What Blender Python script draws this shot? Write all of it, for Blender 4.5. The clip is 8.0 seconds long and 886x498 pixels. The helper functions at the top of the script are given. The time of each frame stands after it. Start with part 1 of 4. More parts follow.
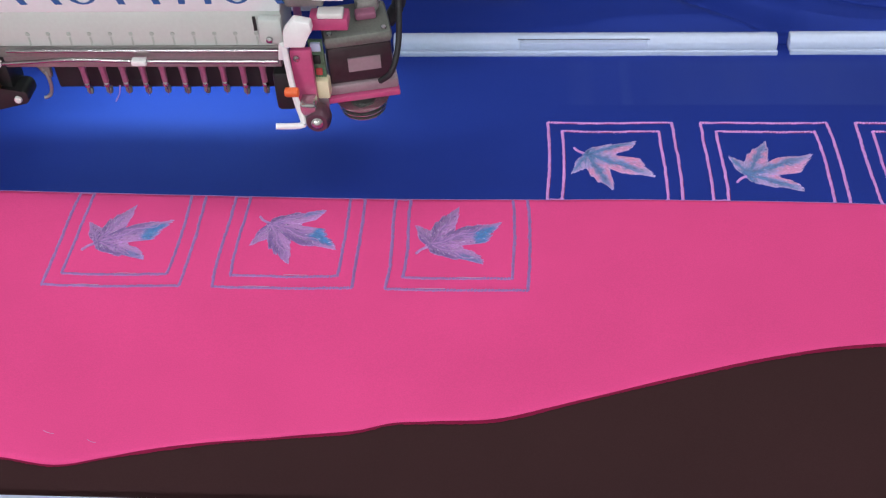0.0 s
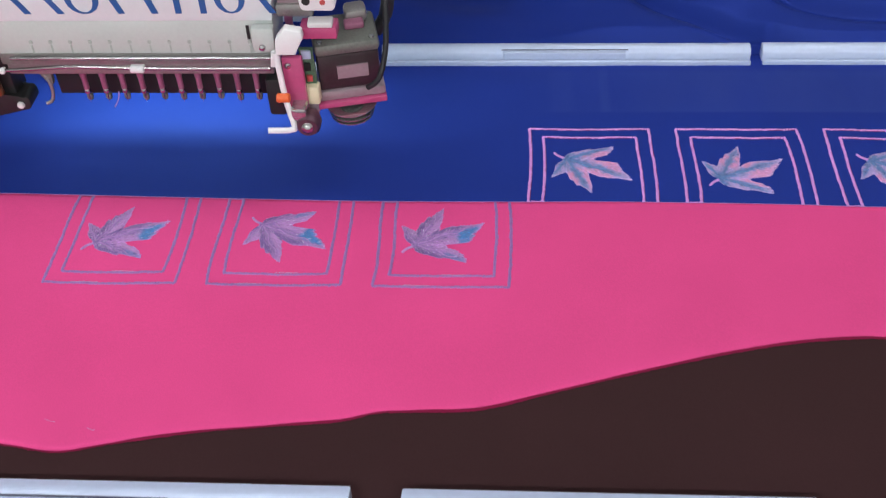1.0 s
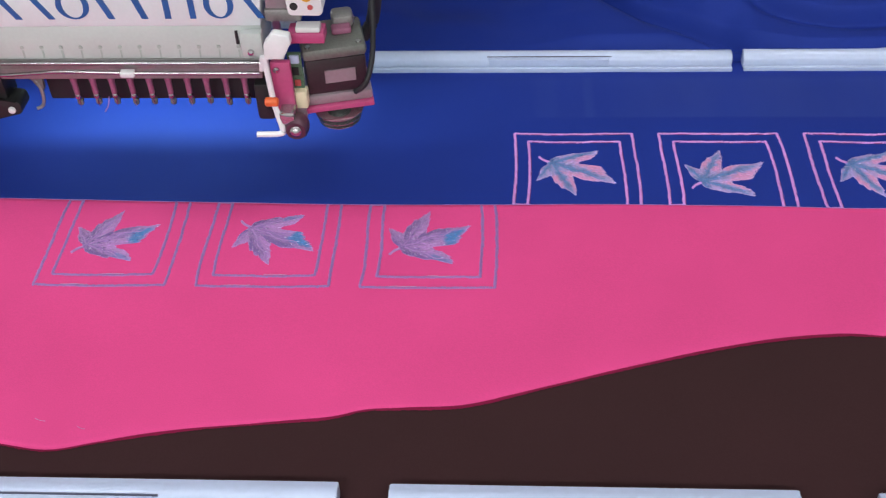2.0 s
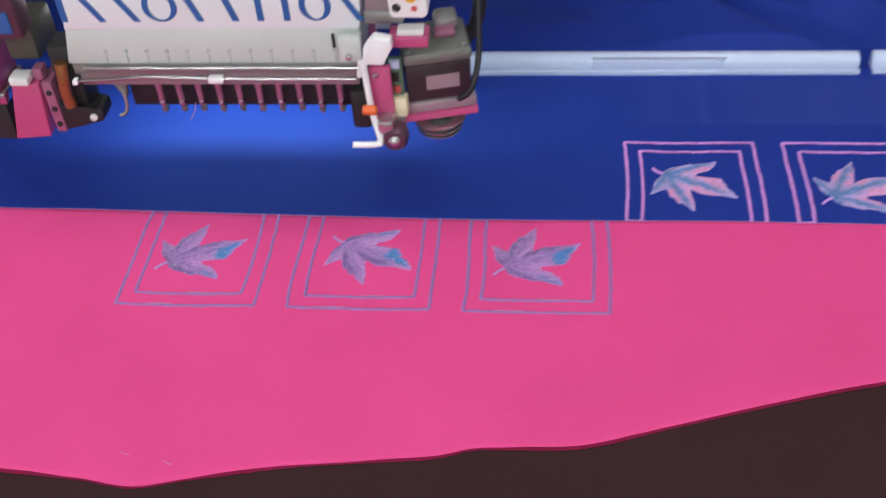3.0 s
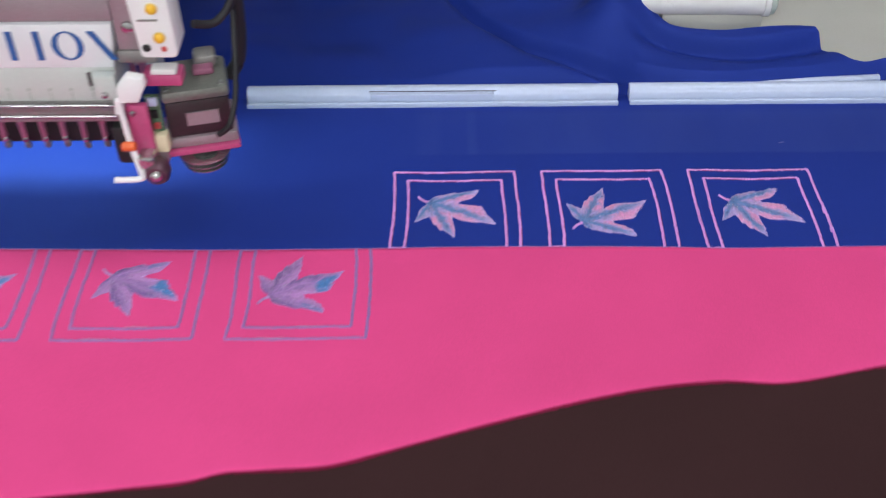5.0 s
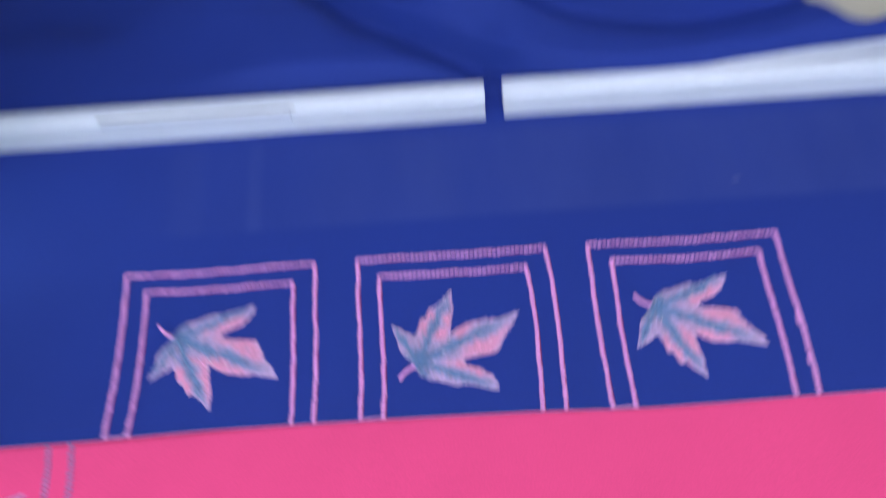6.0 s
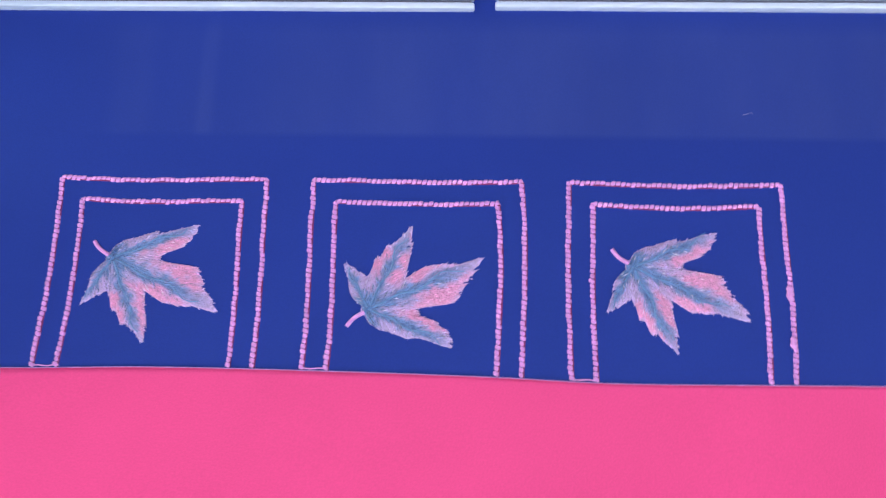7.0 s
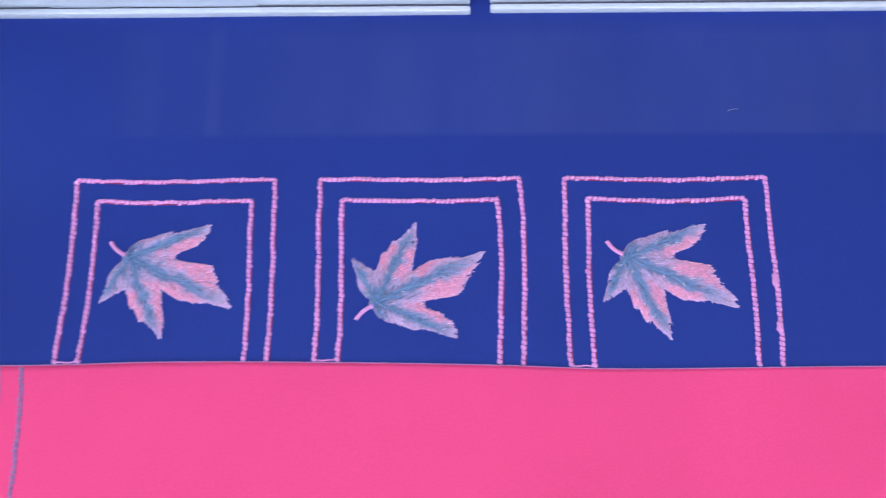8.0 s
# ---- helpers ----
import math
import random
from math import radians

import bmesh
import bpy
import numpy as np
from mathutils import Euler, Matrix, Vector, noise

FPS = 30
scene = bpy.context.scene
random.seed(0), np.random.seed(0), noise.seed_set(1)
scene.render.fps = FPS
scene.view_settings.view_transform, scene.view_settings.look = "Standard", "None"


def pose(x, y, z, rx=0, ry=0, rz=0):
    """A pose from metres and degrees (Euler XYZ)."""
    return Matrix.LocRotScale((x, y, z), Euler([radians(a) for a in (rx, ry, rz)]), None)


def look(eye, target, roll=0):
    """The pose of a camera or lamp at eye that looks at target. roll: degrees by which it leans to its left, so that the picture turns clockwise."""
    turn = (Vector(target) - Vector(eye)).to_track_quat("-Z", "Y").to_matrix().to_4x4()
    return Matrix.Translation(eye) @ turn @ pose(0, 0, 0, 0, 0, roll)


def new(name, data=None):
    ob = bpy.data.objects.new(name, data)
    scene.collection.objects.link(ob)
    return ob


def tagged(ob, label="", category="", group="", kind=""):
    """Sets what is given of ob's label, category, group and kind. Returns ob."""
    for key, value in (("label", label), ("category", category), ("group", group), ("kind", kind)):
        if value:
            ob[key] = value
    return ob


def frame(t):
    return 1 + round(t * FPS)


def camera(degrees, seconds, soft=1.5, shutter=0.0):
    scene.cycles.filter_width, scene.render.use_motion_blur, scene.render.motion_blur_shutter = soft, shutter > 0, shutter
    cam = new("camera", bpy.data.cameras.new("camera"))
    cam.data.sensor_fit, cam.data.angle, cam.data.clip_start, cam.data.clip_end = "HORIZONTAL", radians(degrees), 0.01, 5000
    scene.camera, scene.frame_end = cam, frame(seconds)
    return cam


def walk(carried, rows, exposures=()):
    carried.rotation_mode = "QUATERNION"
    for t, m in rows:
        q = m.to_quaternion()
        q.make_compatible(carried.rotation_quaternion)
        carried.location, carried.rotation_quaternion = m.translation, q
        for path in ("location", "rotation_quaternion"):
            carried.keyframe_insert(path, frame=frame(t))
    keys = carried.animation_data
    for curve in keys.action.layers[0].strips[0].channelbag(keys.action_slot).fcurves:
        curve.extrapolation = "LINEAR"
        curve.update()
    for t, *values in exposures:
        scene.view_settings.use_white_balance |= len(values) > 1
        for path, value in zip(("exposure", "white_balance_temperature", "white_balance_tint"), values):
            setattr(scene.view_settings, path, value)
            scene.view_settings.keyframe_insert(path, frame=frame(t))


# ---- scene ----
cam = camera(43.8, 8.0, soft=1.15, shutter=0.85)
PATH = [
    (0, (0.07, 0.033, 1.574), (-0.062, 1.45, 0.168), -3.2),
    (0.5, (0.078, 0.016, 1.58), (-0.064, 1.45, 0.193), -3.3),
    (1, (0.081, -0.008, 1.592), (-0.04, 1.431, 0.208), -2.8),
    (1.5, (0.081, -0.028, 1.593), (-0.033, 1.407, 0.204), -2.7),
    (1.7, (0.086, -0.029, 1.595), (-0.011, 1.42, 0.22), -2.5),
    (2.8, (0.05, 0.019, 1.567), (-0.107, 1.484, 0.214), -3.0),
    (3, (0.036, 0.043, 1.561), (-0.168, 1.484, 0.189), -4.7),
    (3.3, (0.025, 0.082, 1.544), (-0.169, 1.497, 0.144), -5.4),
    (3.4, (0.031, 0.096, 1.552), (-0.113, 1.506, 0.141), -4.2),
    (3.5, (0.03, 0.089, 1.567), (-0.064, 1.503, 0.156), -2.8),
    (3.6, (0.052, 0.072, 1.573), (-0.044, 1.506, 0.182), -3.2),
    (4, (0.082, 0.024, 1.598), (0.094, 1.51, 0.26), -0.2),
    (4.5, (0.114, -0.009, 1.604), (0.147, 1.483, 0.272), -0.1),
    (4.7, (0.13, -0.016, 1.6), (0.132, 1.476, 0.267), -0.5),
    (5.8, (0.254, 0.397, 1.524), (0.308, 1.66, -0.026), 0.5),
    (5.9, (0.292, 0.455, 1.506), (0.308, 1.667, -0.085), -2.4),
    (6, (0.3, 0.493, 1.481), (0.306, 1.629, -0.165), -3.7),
    (6.2, (0.317, 0.568, 1.467), (0.342, 1.51, -0.297), -1.0),
    (6.4, (0.335, 0.6, 1.473), (0.303, 1.464, -0.331), -2.2),
    (6.5, (0.339, 0.601, 1.468), (0.302, 1.433, -0.35), -2.1),
    (6.6, (0.348, 0.616, 1.475), (0.274, 1.346, -0.386), -4.5),
    (6.8, (0.353, 0.64, 1.48), (0.298, 1.314, -0.402), -3.0),
    (7, (0.346, 0.644, 1.486), (0.272, 1.302, -0.401), -5.3),
    (7.5, (0.343, 0.655, 1.498), (0.33, 1.264, -0.407), -2.1),
    (8, (0.33, 0.641, 1.517), (0.303, 1.269, -0.382), -2.6),
]
walk(cam, [(t, look(eye, target, roll)) for t, eye, target, roll in PATH],
     exposures=[(0, -0.04), (3.4, 0.03), (4.0, 0.15), (4.5, 0.02), (4.7, 0.02), (5.8, 0.18), (6.4, 0.35), (8, 0.40)])

# ---- world and lights ----
world = bpy.data.worlds.new("room_air")
world.use_nodes = True
world.node_tree.nodes["Background"].inputs[0].default_value = (0.5, 0.55, 0.65, 1)
world.node_tree.nodes["Background"].inputs[1].default_value = 0.05
scene.world = world


def area_lamp(name, place, target, sx, sy, watts, colour=(1, 1, 1)):
    d = bpy.data.lights.new(name, "AREA")
    d.shape, d.size, d.size_y, d.energy, d.color = "RECTANGLE", sx, sy, watts, colour
    ob = new(name, d)
    ob.matrix_world = look(place, target)
    return ob


CEILING_LIGHTS = [(-0.9, -1.5, 41), (0.9, -1.5, 27), (-0.9, 0.95, 3.4), (0.9, 0.95, 3.4)]
for lx, ly, watts in CEILING_LIGHTS:
    area_lamp("ceiling_lamp", (lx, ly, 2.79), (lx, ly + 0.001, 0), 1.2, 0.3, watts, (0.93, 0.97, 1.0))
# the machine's own work light under the head
area_lamp("work_light", (-0.27, 0.932, 1.036), (-0.27, 0.934, 0.9), 0.27, 0.018, 0.62, (0.60, 1.0, 0.88))

# ---- materials ----


def material(name, colour, rough=0.5, metal=0.0, vary=0.12, scale=40.0, bump=0.1, grain=400.0, sheen=0.0, coat=0.0,
             emit=0.0, attribute=""):
    """A surface with broad stains and fine grain."""
    m = bpy.data.materials.new(name)
    m.use_nodes = True
    nt = m.node_tree
    b = nt.nodes["Principled BSDF"]
    b.inputs["Roughness"].default_value = rough
    b.inputs["Metallic"].default_value = metal
    b.inputs["Sheen Weight"].default_value = sheen
    b.inputs["Coat Weight"].default_value = coat
    geo = nt.nodes.new("ShaderNodeTexCoord")
    big = nt.nodes.new("ShaderNodeTexNoise")
    big.inputs["Scale"].default_value, big.inputs["Detail"].default_value = scale, 6
    fine = nt.nodes.new("ShaderNodeTexNoise")
    fine.inputs["Scale"].default_value, fine.inputs["Detail"].default_value = grain, 3
    for n in (big, fine):
        nt.links.new(geo.outputs["Object"], n.inputs["Vector"])
    add = nt.nodes.new("ShaderNodeMath")
    add.operation = "ADD"
    nt.links.new(big.outputs["Fac"], add.inputs[0])
    nt.links.new(fine.outputs["Fac"], add.inputs[1])
    rng = nt.nodes.new("ShaderNodeMapRange")
    rng.inputs["From Min"].default_value, rng.inputs["From Max"].default_value = 0.6, 1.4
    rng.inputs["To Min"].default_value, rng.inputs["To Max"].default_value = 1 - vary, 1 + vary
    nt.links.new(add.outputs[0], rng.inputs["Value"])
    mul = nt.nodes.new("ShaderNodeVectorMath")
    mul.operation = "SCALE"
    mul.inputs[0].default_value = colour
    if attribute:
        at = nt.nodes.new("ShaderNodeAttribute")
        at.attribute_name = attribute
        nt.links.new(at.outputs["Color"], mul.inputs[0])
    nt.links.new(rng.outputs[0], mul.inputs["Scale"])
    nt.links.new(mul.outputs[0], b.inputs["Base Color"])
    rr = nt.nodes.new("ShaderNodeMapRange")
    rr.inputs["To Min"].default_value, rr.inputs["To Max"].default_value = max(0.02, rough - 0.08), min(1, rough + 0.08)
    nt.links.new(big.outputs["Fac"], rr.inputs["Value"])
    nt.links.new(rr.outputs[0], b.inputs["Roughness"])
    if bump:
        bp = nt.nodes.new("ShaderNodeBump")
        bp.inputs["Strength"].default_value, bp.inputs["Distance"].default_value = bump, 0.001
        nt.links.new(fine.outputs["Fac"], bp.inputs["Height"])
        nt.links.new(bp.outputs[0], b.inputs["Normal"])
    if emit:
        b.inputs["Emission Color"].default_value = (1, 1, 1, 1)
        b.inputs["Emission Strength"].default_value = emit
    return m


def cloth_material(name, colour, vary=0.06, rough=0.85, sheen=0.0, pitch=8000.0):
    """Woven cotton: a fine thread grain for relief, broad soft unevenness for colour."""
    m = material(name, colour, rough, 0, vary, 9.0, 0.0, 900.0, sheen)
    nt = m.node_tree
    b = nt.nodes["Principled BSDF"]
    b.inputs["Specular IOR Level"].default_value = 0.10
    geo = nt.nodes.new("ShaderNodeTexCoord")
    mx = nt.nodes.new("ShaderNodeTexNoise")
    mx.inputs["Scale"].default_value, mx.inputs["Detail"].default_value = pitch / 5, 2
    nt.links.new(geo.outputs["Object"], mx.inputs["Vector"])
    bp = nt.nodes.new("ShaderNodeBump")
    bp.inputs["Strength"].default_value, bp.inputs["Distance"].default_value = 0.3, 0.0005
    nt.links.new(mx.outputs[0], bp.inputs["Height"])
    nt.links.new(bp.outputs[0], b.inputs["Normal"])
    return m


PINK_CLOTH = cloth_material("pink_cotton", (0.725, 0.070, 0.252), 0.09)
DARK_EDGE = cloth_material("dark_pink_cotton", (0.20, 0.008, 0.045), 0.25)
BLUE_CLOTH = cloth_material("blue_cotton", (0.0082, 0.0280, 0.254), 0.09)


def pressed_sheen(m):
    """A strip of the cloth pressed smooth and shiny, its sheen also painted in as pale streaks."""
    nt = m.node_tree
    b = nt.nodes["Principled BSDF"]
    tc = nt.nodes.new("ShaderNodeTexCoord")
    xyz = nt.nodes.new("ShaderNodeSeparateXYZ")
    nt.links.new(tc.outputs["Object"], xyz.inputs[0])
    masks = []
    for axis, a, c in (("Y", 0.9165, 0.9205), ("Y", 1.0, 0.985), ("X", 0.09, 0.30)):
        mr = nt.nodes.new("ShaderNodeMapRange")
        mr.inputs["From Min"].default_value, mr.inputs["From Max"].default_value = a, c
        nt.links.new(xyz.outputs[axis], mr.inputs["Value"])
        masks.append(mr.outputs[0])
    mp = nt.nodes.new("ShaderNodeMapping")
    mp.inputs["Scale"].default_value = (24, 7, 1)
    nt.links.new(tc.outputs["Object"], mp.inputs[0])
    ns = nt.nodes.new("ShaderNodeTexNoise")
    ns.inputs["Scale"].default_value, ns.inputs["Detail"].default_value = 1.0, 4
    nt.links.new(mp.outputs[0], ns.inputs["Vector"])
    streak = nt.nodes.new("ShaderNodeMapRange")
    streak.inputs["From Min"].default_value, streak.inputs["From Max"].default_value = 0.25, 0.75
    streak.inputs["To Min"].default_value, streak.inputs["To Max"].default_value = 0.006, 0.014
    nt.links.new(ns.outputs["Fac"], streak.inputs["Value"])
    fac = streak.outputs[0]
    for k in masks:
        mu = nt.nodes.new("ShaderNodeMath")
        mu.operation = "MULTIPLY"
        nt.links.new(fac, mu.inputs[0])
        nt.links.new(k, mu.inputs[1])
        fac = mu.outputs[0]
    # two more pale streaks across the strip, part of the painted sheen
    for centre, wide, much in ((0.134, 0.018, 0.008), (0.1795, 0.008, 0.014)):
        near = nt.nodes.new("ShaderNodeMath")
        near.operation, near.inputs[1].default_value = "SUBTRACT", centre
        nt.links.new(xyz.outputs["X"], near.inputs[0])
        size = nt.nodes.new("ShaderNodeMath")
        size.operation = "ABSOLUTE"
        nt.links.new(near.outputs[0], size.inputs[0])
        mark = nt.nodes.new("ShaderNodeMapRange")
        mark.interpolation_type = "SMOOTHSTEP"
        mark.inputs["From Min"].default_value, mark.inputs["From Max"].default_value = wide, wide * 0.2
        mark.inputs["To Max"].default_value = much
        nt.links.new(size.outputs[0], mark.inputs["Value"])
        cut = mark.outputs[0]
        for k in masks[:2] + [ns.outputs["Fac"]]:
            mu = nt.nodes.new("ShaderNodeMath")
            mu.operation = "MULTIPLY"
            nt.links.new(cut, mu.inputs[0])
            nt.links.new(k, mu.inputs[1])
            cut = mu.outputs[0]
        both = nt.nodes.new("ShaderNodeMath")
        nt.links.new(fac, both.inputs[0])
        nt.links.new(cut, both.inputs[1])
        fac = both.outputs[0]
    for socket, plain, pressed in (("Roughness", 0.72, 0.62), ("Specular IOR Level", 0.40, 0.58)):
        gloss = nt.nodes.new("ShaderNodeMapRange")
        gloss.inputs["From Max"].default_value = 0.014
        gloss.inputs["To Min"].default_value, gloss.inputs["To Max"].default_value = plain, pressed
        nt.links.new(fac, gloss.inputs["Value"])
        nt.links.new(gloss.outputs[0], b.inputs[socket])
    b.inputs["Specular Tint"].default_value = (0.62, 0.72, 1.0, 1)
    # a pale tone mixed into the base colour stands for the strip's sheen
    mix = nt.nodes.new("ShaderNodeMix")
    mix.data_type = "RGBA"
    nt.links.new(fac, mix.inputs["Factor"])
    nt.links.new(b.inputs["Base Color"].links[0].from_socket, mix.inputs[6])
    mix.inputs[7].default_value = (0.44, 0.58, 0.52, 1)
    nt.links.new(mix.outputs[2], b.inputs["Base Color"])


pressed_sheen(BLUE_CLOTH)
BROWN_CLOTH = cloth_material("brown_cotton", (0.041, 0.018, 0.0198), 0.12, 0.9)
PINK_THREAD = material("pink_thread", (0.70, 0.30, 0.74), 0.45, 0, 0.2, 300, 0.4, 1500, 0.3)
VIOLET_THREAD = material("violet_thread", (0.29, 0.16, 0.44), 0.5, 0, 0.25, 300, 0.4, 1500, 0.1)
BLUE_THREAD = material("blue_thread", (0.10, 0.23, 0.50), 0.45, 0, 0.25, 300, 0.4, 1500, 0.3)
PURPLE_THREAD = material("lavender_thread", (0.44, 0.22, 0.54), 0.45, 0, 0.25, 300, 0.4, 1500, 0.3)
CORD_SHADE = material("dark_magenta_shade", (0.22, 0.012, 0.11), 0.6, 0, 0.25, 300, 0.4, 1500)
LEAF_THREAD = material("leaf_thread", (0.5, 0.4, 0.6), 0.55, 0, 0.28, 420, 0.9, 1100, 0.3, attribute="thread")
SEAM_THREAD = material("pale_lavender_thread", (0.40, 0.20, 0.52), 0.5, 0, 0.3, 300, 0.4, 1500)
LINT = material("pale_thread", (0.46, 0.34, 0.50), 0.8, 0, 0.1, 200, 0.1)
CLIP_WHITE = material("white_plastic", (0.52, 0.60, 0.80), 0.32, 0, 0.05, 25, 0.05, 200, 0, 0.2)
GROOVE = material("grey_plastic", (0.10, 0.105, 0.17), 0.5, 0, 0.1, 25)
TABLE_GREY = material("grey_laminate", (0.52, 0.52, 0.485), 0.5, 0, 0.06, 12, 0.06, 600)
TUBE_WHITE = material("white_enamel", (0.75, 0.75, 0.74), 0.25, 0, 0.04, 20, 0.03, 200, 0, 0.3)
COVER = material("cream_enamel", (0.555, 0.60, 0.575), 0.4, 0, 0.05, 18, 0.05, 300, 0, 0.2)
PLATE = material("white_plate", (0.75, 0.76, 0.79), 0.35, 0, 0.03, 18, 0.03, 300)
MARK_BLUE = material("blue_ink", (0.02, 0.10, 0.33), 0.5, 0, 0.1, 60)
MAUVE = material("mauve_metal", (0.33, 0.255, 0.285), 0.35, 0.2, 0.1, 30, 0.06)
MAGENTA = material("magenta_enamel", (0.50, 0.075, 0.20), 0.35, 0, 0.08, 40, 0.04, 300, 0, 0.3)
BLACK = material("black_enamel", (0.015, 0.015, 0.016), 0.6, 0, 0.25, 60, 0.1)
MOTOR = material("dark_brown_enamel", (0.030, 0.018, 0.022), 0.45, 0, 0.25, 60, 0.1)
BRIGHT = material("bright_turned_steel", (0.52, 0.52, 0.51), 0.15, 0.85, 0.08, 80, 0.03)
RUBBER = material("black_rubber", (0.012, 0.012, 0.016), 0.6, 0, 0.2, 60, 0.1)
CHROME = material("chromed_rod", (0.42, 0.42, 0.43), 0.14, 1, 0.08, 80, 0.03)
STEEL = material("brushed_steel", (0.50, 0.50, 0.50), 0.25, 1, 0.1, 80, 0.06)
DULL_STEEL = material("dull_grey_steel", (0.34, 0.33, 0.32), 0.45, 0.7, 0.12, 50, 0.1)
WHITE = material("white_plastic_part", (0.86, 0.86, 0.87), 0.35, 0, 0.03, 40, 0.03)
CREAM = material("cream_plastic", (0.78, 0.70, 0.48), 0.5, 0, 0.06, 60)
BOARD = material("green_board", (0.09, 0.16, 0.10), 0.5, 0, 0.4, 220)
ORANGE = material("orange_plastic", (0.75, 0.13, 0.03), 0.4, 0, 0.08, 60)
YELLOW = material("yellow_plastic", (0.85, 0.48, 0.03), 0.4, 0, 0.05, 60)
RED = material("red_plastic", (0.55, 0.08, 0.08), 0.4, 0, 0.08, 60)
BRASS = material("worn_brass", (0.36, 0.17, 0.06), 0.3, 0.7, 0.25, 60)
COVER_DIM = material("darker_cream_enamel", (0.42, 0.48, 0.44), 0.5, 0, 0.1, 60)
DARK_MAUVE = material("dark_mauve_metal", (0.11, 0.05, 0.075), 0.35, 0.3, 0.15, 60, 0.06)
NEEDLE = material("dull_pink_metal", (0.36, 0.13, 0.22), 0.35, 0.2, 0.15, 60, 0.05)
OLIVE = material("olive_grey_metal", (0.19, 0.20, 0.18), 0.45, 0.4, 0.2, 60, 0.08)
DARK_OLIVE = material("dark_olive_metal", (0.085, 0.082, 0.066), 0.5, 0.2, 0.3, 60, 0.1)
WALL = material("wall_paint", (0.80, 0.80, 0.78), 0.8, 0, 0.06, 2.0, 0.1, 60)
FLOOR = material("floor_cement", (0.32, 0.31, 0.30), 0.7, 0, 0.15, 2.5, 0.1, 80)
LIT = material("lit_diffuser", (0.9, 0.9, 0.9), 0.5, 0, 0.02, 10, 0, 50, emit=6.0)

# ---- mesh helpers ----


def box(bm, x0, x1, y0, y1, z0, z1, bevel=0.0, m=None, segments=2):
    made = bmesh.ops.create_cube(bm, size=1, matrix=Matrix.LocRotScale(
        ((x0 + x1) / 2, (y0 + y1) / 2, (z0 + z1) / 2), None, (x1 - x0, y1 - y0, z1 - z0)))["verts"]
    if bevel:
        edges = list({e for v in made for e in v.link_edges})
        out = bmesh.ops.bevel(bm, geom=edges, offset=bevel, segments=segments, profile=0.5, affect="EDGES")
        made = list({v for f in out["faces"] for v in f.verts} | {v for v in made if v.is_valid})
    if m is not None:
        bmesh.ops.transform(bm, matrix=m, verts=made)
    return bm


def tube(bm, points, radius, sides=12, caps=True, taper=None):
    """A round bar swept along points."""
    pts = [Vector(p) for p in points]
    rings = []
    for i, p in enumerate(pts):
        d = (pts[min(i + 1, len(pts) - 1)] - pts[max(i - 1, 0)]).normalized()
        up = Vector((0, 0, 1)) if abs(d.z) < 0.9 else Vector((0, 1, 0))
        a = d.cross(up).normalized()
        b = d.cross(a)
        r = radius * (taper[i] if taper else 1)
        rings.append([bm.verts.new(p + r * (math.cos(k * math.tau / sides) * a + math.sin(k * math.tau / sides) * b))
                      for k in range(sides)])
    for r0, r1 in zip(rings, rings[1:]):
        for k in range(sides):
            bm.faces.new((r0[k], r0[(k + 1) % sides], r1[(k + 1) % sides], r1[k]))
    if caps:
        bm.faces.new(rings[0][::-1])
        bm.faces.new(rings[-1])
    return bm


def turned(bm, place, axis, profile, sides=24):
    """A body of revolution; profile: (along, radius) steps."""
    p, d = Vector(place), Vector(axis).normalized()
    return tube(bm, [p + d * s for s, _ in profile], 1.0, sides, True, [max(r, 0.0002) for _, r in profile])


def smooth_path(points, n=8):
    """A rounded path through a few points."""
    pts = [Vector(p) for p in points]
    out = []
    for i in range(len(pts) - 1):
        p0, p1, p2, p3 = pts[max(i - 1, 0)], pts[i], pts[i + 1], pts[min(i + 2, len(pts) - 1)]
        for k in range(n):
            t = k / n
            out.append(0.5 * (2 * p1 + (p2 - p0) * t + (2 * p0 - 5 * p1 + 4 * p2 - p3) * t * t
                              + (3 * p1 - p0 - 3 * p2 + p3) * t ** 3))
    return out + [pts[-1]]


def prism(bm, outline, y0, y1, bevel=0.0):
    """An outline of (x, z) given a depth along y."""
    a = [bm.verts.new((x, y0, z)) for x, z in outline]
    b = [bm.verts.new((x, y1, z)) for x, z in outline]
    fs = [bm.faces.new(a), bm.faces.new(b[::-1])]
    n = len(a)
    for i in range(n):
        fs.append(bm.faces.new((a[(i + 1) % n], a[i], b[i], b[(i + 1) % n])))
    if bevel:
        bmesh.ops.bevel(bm, geom=list({e for f in fs for e in f.edges}), offset=bevel, segments=2, profile=0.5, affect="EDGES")
    return bm


def mesh_object(name, bm, mat, smooth=True):
    bmesh.ops.recalc_face_normals(bm, faces=bm.faces)
    me = bpy.data.meshes.new(name)
    for f in bm.faces:
        f.smooth = smooth
    bm.to_mesh(me)
    bm.free()
    if smooth:
        me.set_sharp_from_angle(angle=radians(38))
    me.materials.append(mat)
    return new(name, me)


def thing(name, place, label, category, group="", kind=""):
    ob = new(name)
    ob.location = place
    ob.empty_display_size = 0.05
    return tagged(ob, label, category, group, kind)


def root_place(ob):
    while ob.parent:
        ob = ob.parent
    return Vector(ob.location)


def part(name, bm, mat, parent, label="", smooth=True):
    """One mesh, modelled in world metres, as a part of its thing."""
    bmesh.ops.translate(bm, vec=-root_place(parent), verts=bm.verts)
    ob = mesh_object(name, bm, mat, smooth)
    ob.parent = parent
    return tagged(ob, label)


def B():
    return bmesh.new()


